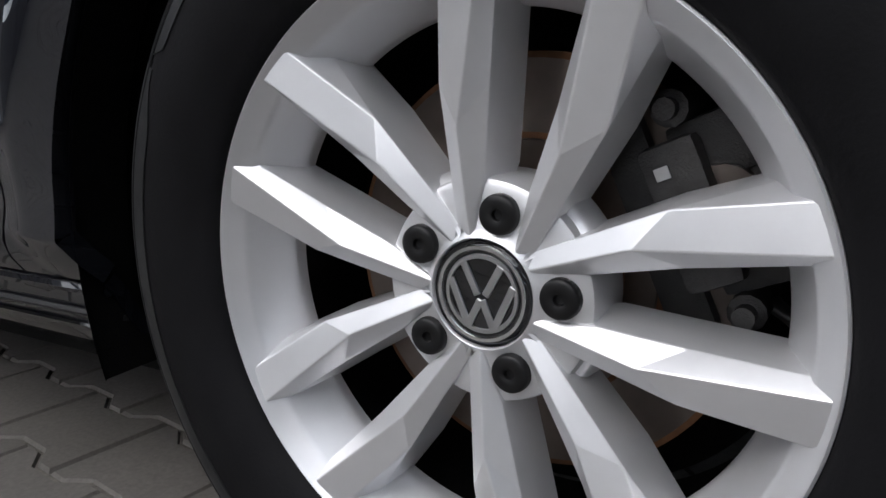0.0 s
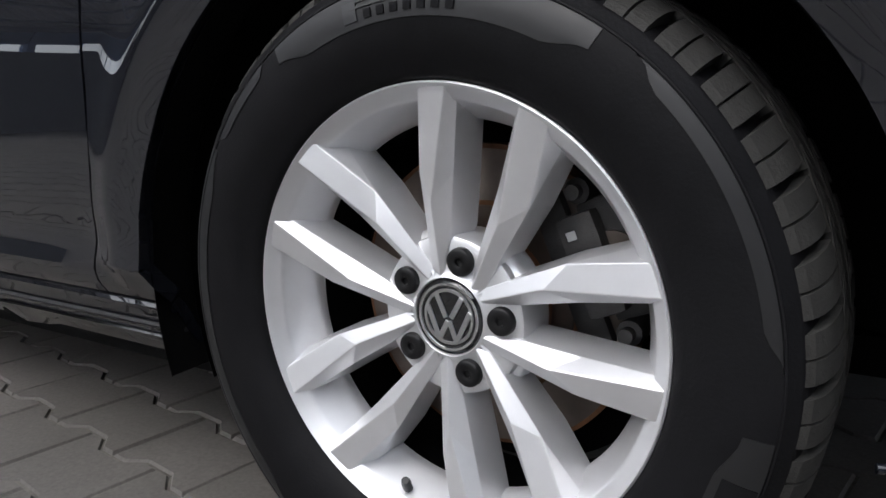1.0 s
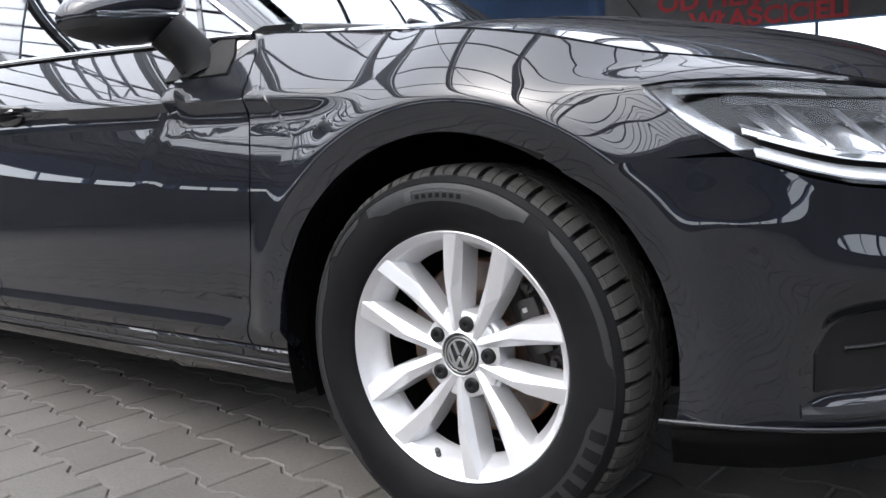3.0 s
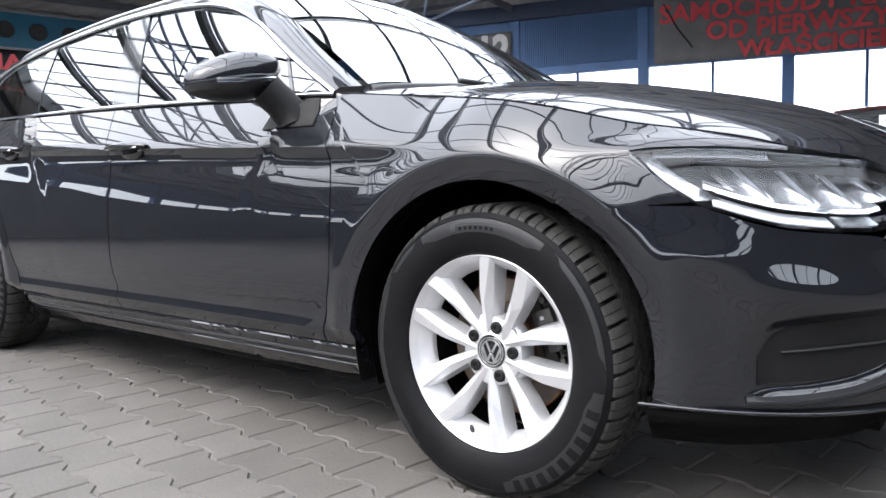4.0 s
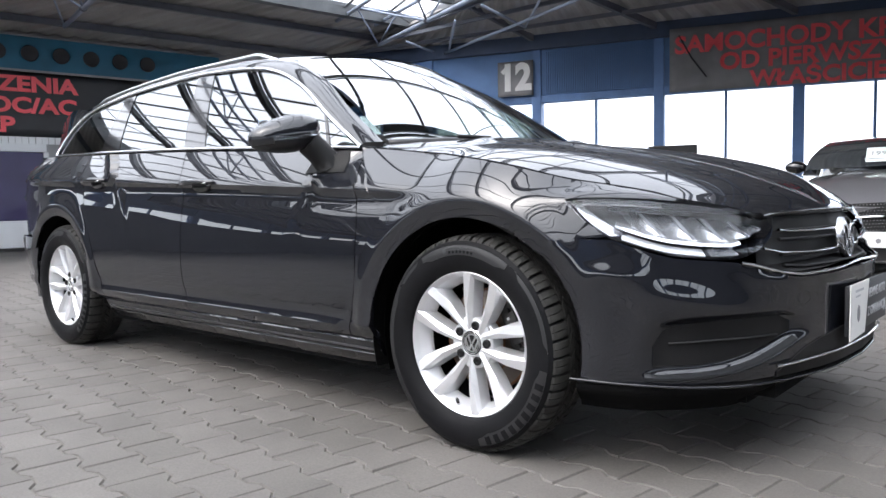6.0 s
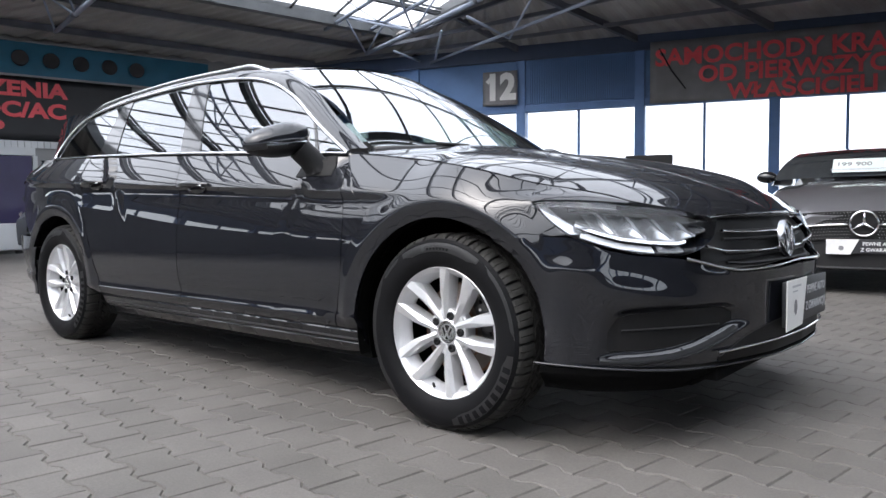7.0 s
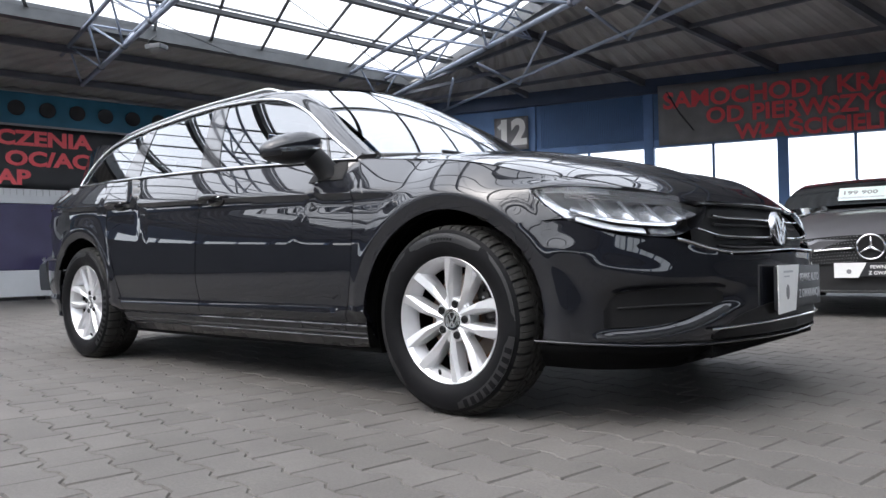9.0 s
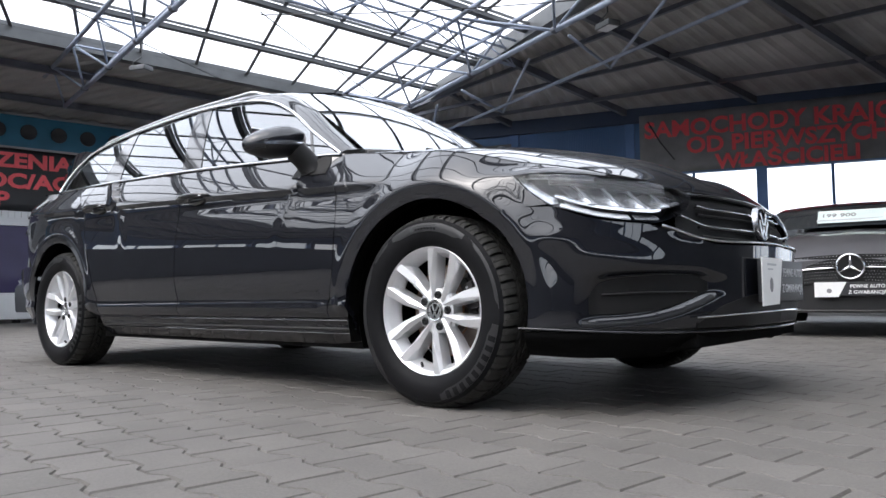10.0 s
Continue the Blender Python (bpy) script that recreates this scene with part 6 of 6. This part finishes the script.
def small_car(name, label, m, paint, show):
    c = thing(name, label, "car", at=m)
    W = 0.90
    hood = spline([-4.35, -3.9, -3.0, -1.25, -0.9, -0.55, -0.28, -0.12, 0.0], [0.93, 0.97, 0.95, 0.945, 0.915, 0.86, 0.785, 0.715, 0.62])
    wid = spline([-4.35, -4.0, -3.2, -1.0, -0.55, -0.25, -0.08, 0.0], [0.66, 0.82, 0.90, 0.89, 0.86, 0.80, 0.72, 0.66])

    def shell(u, v):
        x = lerp(-4.35, 0.0, u)
        w, zh = wid(x), hood(x)
        a = lerp(-1, 1, v)
        s = 1 if a > 0 else -1
        t = abs(a)
        prof_y = spline([0, 0.45, 0.70, 0.80, 0.92, 1.0], [0.0, 0.80, 0.955, 0.985, 1.0, 0.96])
        prof_z = spline([0, 0.45, 0.70, 0.80, 0.92, 1.0], [1.0, 0.955, 0.80, 0.60, 0.35, 0.20])
        z = max(0.20, prof_z(t) * zh + (0.02 if t < 0.3 else 0))
        return Vector((x - 0.10 * t * t * smooth01((x + 1.2) / 1.2), s * prof_y(t) * w, z))

    bm = bmesh.new()
    vs = grid(bm, shell, 60, 48, False, 0)
    for k in (0, 60):
        try:
            bm.faces.new(vs[k] if k else vs[k][::-1])
        except ValueError:
            pass
    # wheel openings stay dark: faces near the wheels take the liner material
    for f in bm.faces:
        p = f.calc_center_median()
        if min(math.hypot(p.x + 0.86, p.z - 0.32), math.hypot(p.x + 3.55, p.z - 0.32)) < 0.36 and abs(p.y) > 0.6:
            f.material_index = 1
    bmesh.ops.recalc_face_normals(bm, faces=bm.faces[:])
    body = part("body", bm, [paint, M["liner"]], c, "", True, 40)
    for x in (-0.86, -3.55):
        for y in (-0.885, 0.885):
            side_wheel(c, x, y)
    zt = spline([-4.1, -3.4, -2.6, -2.0, -1.55, -1.10], [0.96, 1.19, 1.275, 1.27, 1.19, 0.95])

    def top(u, v):
        x = lerp(-4.05, -1.12, u)
        a = lerp(-1, 1, v)
        h = zt(x)
        zb = hood(x) - 0.03
        t = abs(a)
        ww = lerp(0.60, 0.80, smooth01((1.40 - h) / 0.4))
        if t < 0.6:
            return Vector((x + 0.10 * (1 - (t / 0.6) ** 2) * u * u, a / 0.6 * ww, h + 0.02 * (1 - (t / 0.6) ** 2)))
        k = (t - 0.6) / 0.4
        return Vector((x, math.copysign(lerp(ww, 0.84, k), a), lerp(h, zb, k)))

    bm = bmesh.new()
    grid(bm, top, 40, 30)
    for f in bm.faces:
        p = f.calc_center_median()
        f.material_index = 1 if (-2.3 > p.x > -3.3 and p.z > 1.26) or (-2.2 > p.x > -3.4 and abs(p.y) < 0.6) else 0
    bmesh.ops.recalc_face_normals(bm, faces=bm.faces[:])
    part("cabin", bm, [M["cabin_glass"], paint], c, "dark glazed cabin", True, 40)
    for s in (-1, 1):
        bm = bmesh.new()
        bmesh.ops.create_uvsphere(bm, u_segments=16, v_segments=10, radius=1.0, matrix=Matrix.Translation((-1.50, s * 0.93, 1.005)) @ Matrix.Diagonal((0.06, 0.10, 0.06, 1)))
        part("door_mirror", bm, M["gloss"], c, "", True)
        bm = bmesh.new()
        tube(bm, [(-1.50, s * 0.80, 0.985), (-1.50, s * 0.92, 1.0)], 0.025, 8)
        part("mirror_foot", bm, M["black"], c)
        bm = bmesh.new()
        def lamp(u, v, s=s):
            y = lerp(0.52, 0.735, u)
            return Vector((-0.045 - 1.15 * (y - 0.50) ** 2 * 2.2 - 0.03 * v, s * y, lerp(0.575, 0.665, v) - 0.03 * (1 - u) + 0.035 * u * v))
        grid(bm, lamp, 12, 4, s > 0, 0.02)
        hl = part("headlamp", bm, M["satin"], c, "slim pale headlamp", True, 60)
        bm = bmesh.new()
        tube(bm, [lamp(k / 10, 0.95) + Vector((0.012, 0, 0)) for k in range(11)], 0.007, 6)
        part("daylight_strip", bm, M["chrome"], hl, "", True)
    if not show:
        return c
    # grille, ring badge with three arms, show plate, intakes
    def gr(u, v):
        y = lerp(-0.54, 0.54, u) * lerp(0.88, 1.0, v if v < 0.75 else 1.0)
        return Vector((0.020 - 0.22 * y * y - 0.02 * v, y, lerp(0.450, 0.672, v) - 0.03 * (2 * abs(u - 0.5)) ** 2))
    bm = bmesh.new()
    grid(bm, gr, 24, 8, False, 0.03)
    grille = part("grille", bm, M["intake"], c, "black grille with fine bright dots", True, 60)
    bm = bmesh.new()
    for i in range(44):
        for j in range(9):
            p = gr((i + 0.5 + 0.5 * (j % 2)) / 45, (j + 0.5) / 9) + Vector((0.003, 0, 0))
            if abs(p.y) > 0.09:
                box(bm, p.x, p.x + 0.002, p.y - 0.0024, p.y + 0.0024, p.z - 0.002, p.z + 0.002)
    tagged(part("grille_dots", bm, M["satin"], grille), "", "", "", "stuff")
    for s in (-1, 1):
        bm = bmesh.new()
        tube(bm, [gr(0.5 + s * (0.11 + 0.37 * k / 8), 0.52) + Vector((0.014, 0, 0)) for k in range(9)], 0.010, 8)
        part("grille_bar", bm, M["chrome"], grille, "", True)
    ring_at = Vector((0.040, 0, 0.572))
    bm = bmesh.new()
    tube(bm, [ring_at + Vector((0, 0.098 * math.cos(a), 0.098 * math.sin(a))) for a in [k * math.pi / 20 for k in range(41)]], 0.009, 8, close=False)
    ring = part("badge", bm, M["chrome"], c, "chrome ring badge", True)
    for k in range(3):
        a = math.pi / 2 + k * 2 * math.pi / 3
        bm = bmesh.new()
        tube(bm, [ring_at, ring_at + Vector((0, 0.094 * math.cos(a), 0.094 * math.sin(a)))], [0.016, 0.004], 6)
        part("badge_arm", bm, M["chrome"], ring, "", True)
    bm = bmesh.new()
    box(bm, 0.045, 0.060, -0.26, 0.26, 0.335, 0.445)
    bevelled(bm, 0.004, 1)
    pl = part("plate_holder", bm, M["banner_dark"], c, "show plate, part white and part black")
    bm = bmesh.new()
    vs = [bm.verts.new(p) for p in ((0.0620, -0.262, 0.328), (0.0620, -0.09, 0.328), (0.0620, -0.03, 0.448), (0.0620, -0.262, 0.448))]
    f = bm.faces.new(vs)
    e = bmesh.ops.extrude_face_region(bm, geom=[f])
    bmesh.ops.translate(bm, vec=(0.002, 0, 0), verts=[q for q in e["geom"] if isinstance(q, bmesh.types.BMVert)])
    part("white_panel", bm, M["label"], pl)
    bm = bmesh.new()
    lathe(bm, [(0.0, -0.0006), (0.016, -0.0006), (0.020, 0.0)], 7)
    bmesh.ops.transform(bm, matrix=Matrix.Translation((0.0645, -0.155, 0.378)) @ Matrix.Rotation(radians(90), 4, "Z"), verts=bm.verts[:])
    part("emblem", bm, M["banner"], pl)
    for words, z in (("PEWNE AUTO", 0.412), ("Z GWARANCJĄ", 0.365)):
        me = text_mesh(words, 0.038, 0.0006, 1.0, 0.0008)
        me.transform(Matrix.Translation((0.0606, 0.115, z)) @ Matrix.Rotation(radians(90), 4, "Z") @ Matrix.Rotation(radians(90), 4, "X"))
        me.materials.append(M["label"])
        part("lettering", me, None, pl)
    bm = bmesh.new()
    grid(bm, lambda u, v: Vector((-0.005 - 0.35 * (u - 0.5) ** 2, lerp(-0.62, 0.62, u), lerp(0.225, 0.430, v))), 20, 4, False, 0.02)
    part("lower_intake", bm, M["black"], c, "black lower intake", True, 60)
    bm = bmesh.new()
    tube(bm, [(0.01 - 0.35 * (k / 20 - 0.5) ** 2, lerp(-0.66, 0.66, k / 20), 0.215) for k in range(21)], 0.012, 6)
    part("lip", bm, M["black"], c, "", True)
    sheet = thing("price_sheet", "white price sheet with black figures behind the windscreen", "sign", at=m @ pose(-1.15, -0.02, 1.085, 0, 33, 0))
    bm = bmesh.new()
    box(bm, -0.12, 0.12, -0.29, 0.31, -0.002, 0.002)
    part("sheet", bm, M["paper"], sheet)
    me = text_mesh("199 900", 0.095, 0.001, 0.95, 0.002)
    me.transform(Matrix.Translation((-0.015, -0.115, 0.004)) @ Matrix.Rotation(radians(90), 4, "Z"))
    me.materials.append(M["banner"])
    part("figures", me, None, sheet)
    for k in range(3):
        bm = bmesh.new()
        box(bm, 0.062 + k * 0.010, 0.067 + k * 0.010, -0.30, 0.25 - 0.08 * k, 0.003, 0.004)
        part("print_bar", bm, M["grey_letter"], sheet)
    return c


small_car("hatchback_car", "dark grey hatchback with a dotted grille, facing the aisle", Matrix.Translation((0.31, 4.80, 0.012)) @ Matrix.Rotation(radians(-81.5), 4, "Z"), M["paint2"], True)
small_car("silver_car", "silver car parked by the violet board", Matrix.Translation((-9.9, 2.68, 0.012)) @ Matrix.Rotation(radians(-80), 4, "Z"), M["paint3"], False)
# ---- paving: bone-shaped concrete blocks in a half bond ----
ROW, LEN, DEV = 0.1455, 0.200, 0.011
PAVE = Matrix.Translation((-0.791, -0.223, 0.012)) @ Matrix.Rotation(radians(-7.5), 4, "Z")


def block_outline(g=0.0030):
    e, w = ROW / 2 + DEV - g, ROW / 2 - DEV - g
    h = LEN / 2 - g
    up = [(-h, e), (-0.0665, e), (-0.0335, w), (0.0335, w), (0.0665, e), (h, e)]
    return up + [(x, -y) for x, y in up[::-1]]


def block_bm(bm, m=None, lift=0.0):
    top = block_outline(0.0055)
    rim = block_outline(0.0020)
    a = [bm.verts.new((x, y, lift)) for x, y in top]
    b = [bm.verts.new((x, y, lift - 0.005)) for x, y in rim]
    c = [bm.verts.new((x, y, -0.011)) for x, y in rim]
    n = len(a)
    mid = n // 2
    bm.faces.new(a[::-1])
    for p, q in ((a, b), (b, c)):
        for k in range(n):
            bm.faces.new((p[k], p[(k + 1) % n], q[(k + 1) % n], q[k]))
    if m is not None:
        for v in a + b + c:
            v.co = m @ v.co


paving = tagged(new("pavement"), "grey bone-shaped concrete paving blocks with open joints", "pavement", "", "structure")
block_mes = []
for k in range(4):
    bm = bmesh.new()
    block_bm(bm)
    block_mes.append(mesh_of("paving_block", bm, M["paver"]))
rng = random.Random(5)
near_cells, far_cells = [], []
for j in range(-70, 76):
    for i in range(-60, 61):
        x = (i + (0.5 if j % 2 else 0.0)) * LEN
        y = (j + 0.5) * ROW
        w = PAVE @ Vector((x, y, 0))
        if not (-11.0 < w.x < 9 and -8.0 < w.y < 9.5):
            continue
        if -2.1 < w.x < 0.8 and -1.15 < w.y < 0.45:
            near_cells.append((w, x, y))
        elif (w - Vector((-0.5, -0.3, 0))).length < 7.5:
            far_cells.append((w, x, y))
near_cells.sort(key=lambda c: (c[0] - Vector((-0.6, -0.45, 0))).length)
far_cells += near_cells[300:]
for w, x, y in near_cells[:300]:
    tilt = Matrix.Rotation(radians(rng.uniform(-0.5, 0.5)), 4, "X") @ Matrix.Rotation(radians(rng.uniform(-0.4, 0.4)), 4, "Y")
    ob = part("paving_block", rng.choice(block_mes), None, paving)
    ob.matrix_basis = PAVE @ Matrix.Translation((x, y, rng.uniform(-0.0022, 0.0))) @ tilt
verts, faces = [], []
tops, rims = block_outline(0.0055), block_outline(0.0020)
nb = len(tops)
for w, x, y in far_cells:
    o = len(verts)
    dz = rng.uniform(-0.0022, 0)
    tx, ty = rng.uniform(-0.008, 0.008), rng.uniform(-0.006, 0.006)
    for ring, z in ((tops, 0.0), (rims, -0.005), (rims, -0.011)):
        for px, py in ring:
            p = PAVE @ Vector((x + px, y + py, z + dz + px * tx + py * ty))
            verts.append(p)
    faces.append(tuple(o + k for k in range(nb))[::-1])
    for r in (0, 1):
        for k in range(nb):
            faces.append((o + r * nb + k, o + r * nb + (k + 1) % nb, o + (r + 1) * nb + (k + 1) % nb, o + (r + 1) * nb + k))
me = bpy.data.meshes.new("paving_rest")
me.from_pydata(verts, [], faces)
me.materials.append(M["paver"])
rest = part("paving_rest", me, None, paving)
tagged(rest, "", "", "", "stuff")
bm = bmesh.new()
grid(bm, lambda u, v: Vector((-0.5 + (lerp(6.8, 60.0, v)) * math.cos(u * 2 * math.pi), -0.3 + lerp(6.8, 60.0, v) * math.sin(u * 2 * math.pi), 0.009 - 0.004 * v)), 72, 3, False, 0)
structure("pavement_far", bm, M["paver"], "grey concrete paving further off", "pavement")
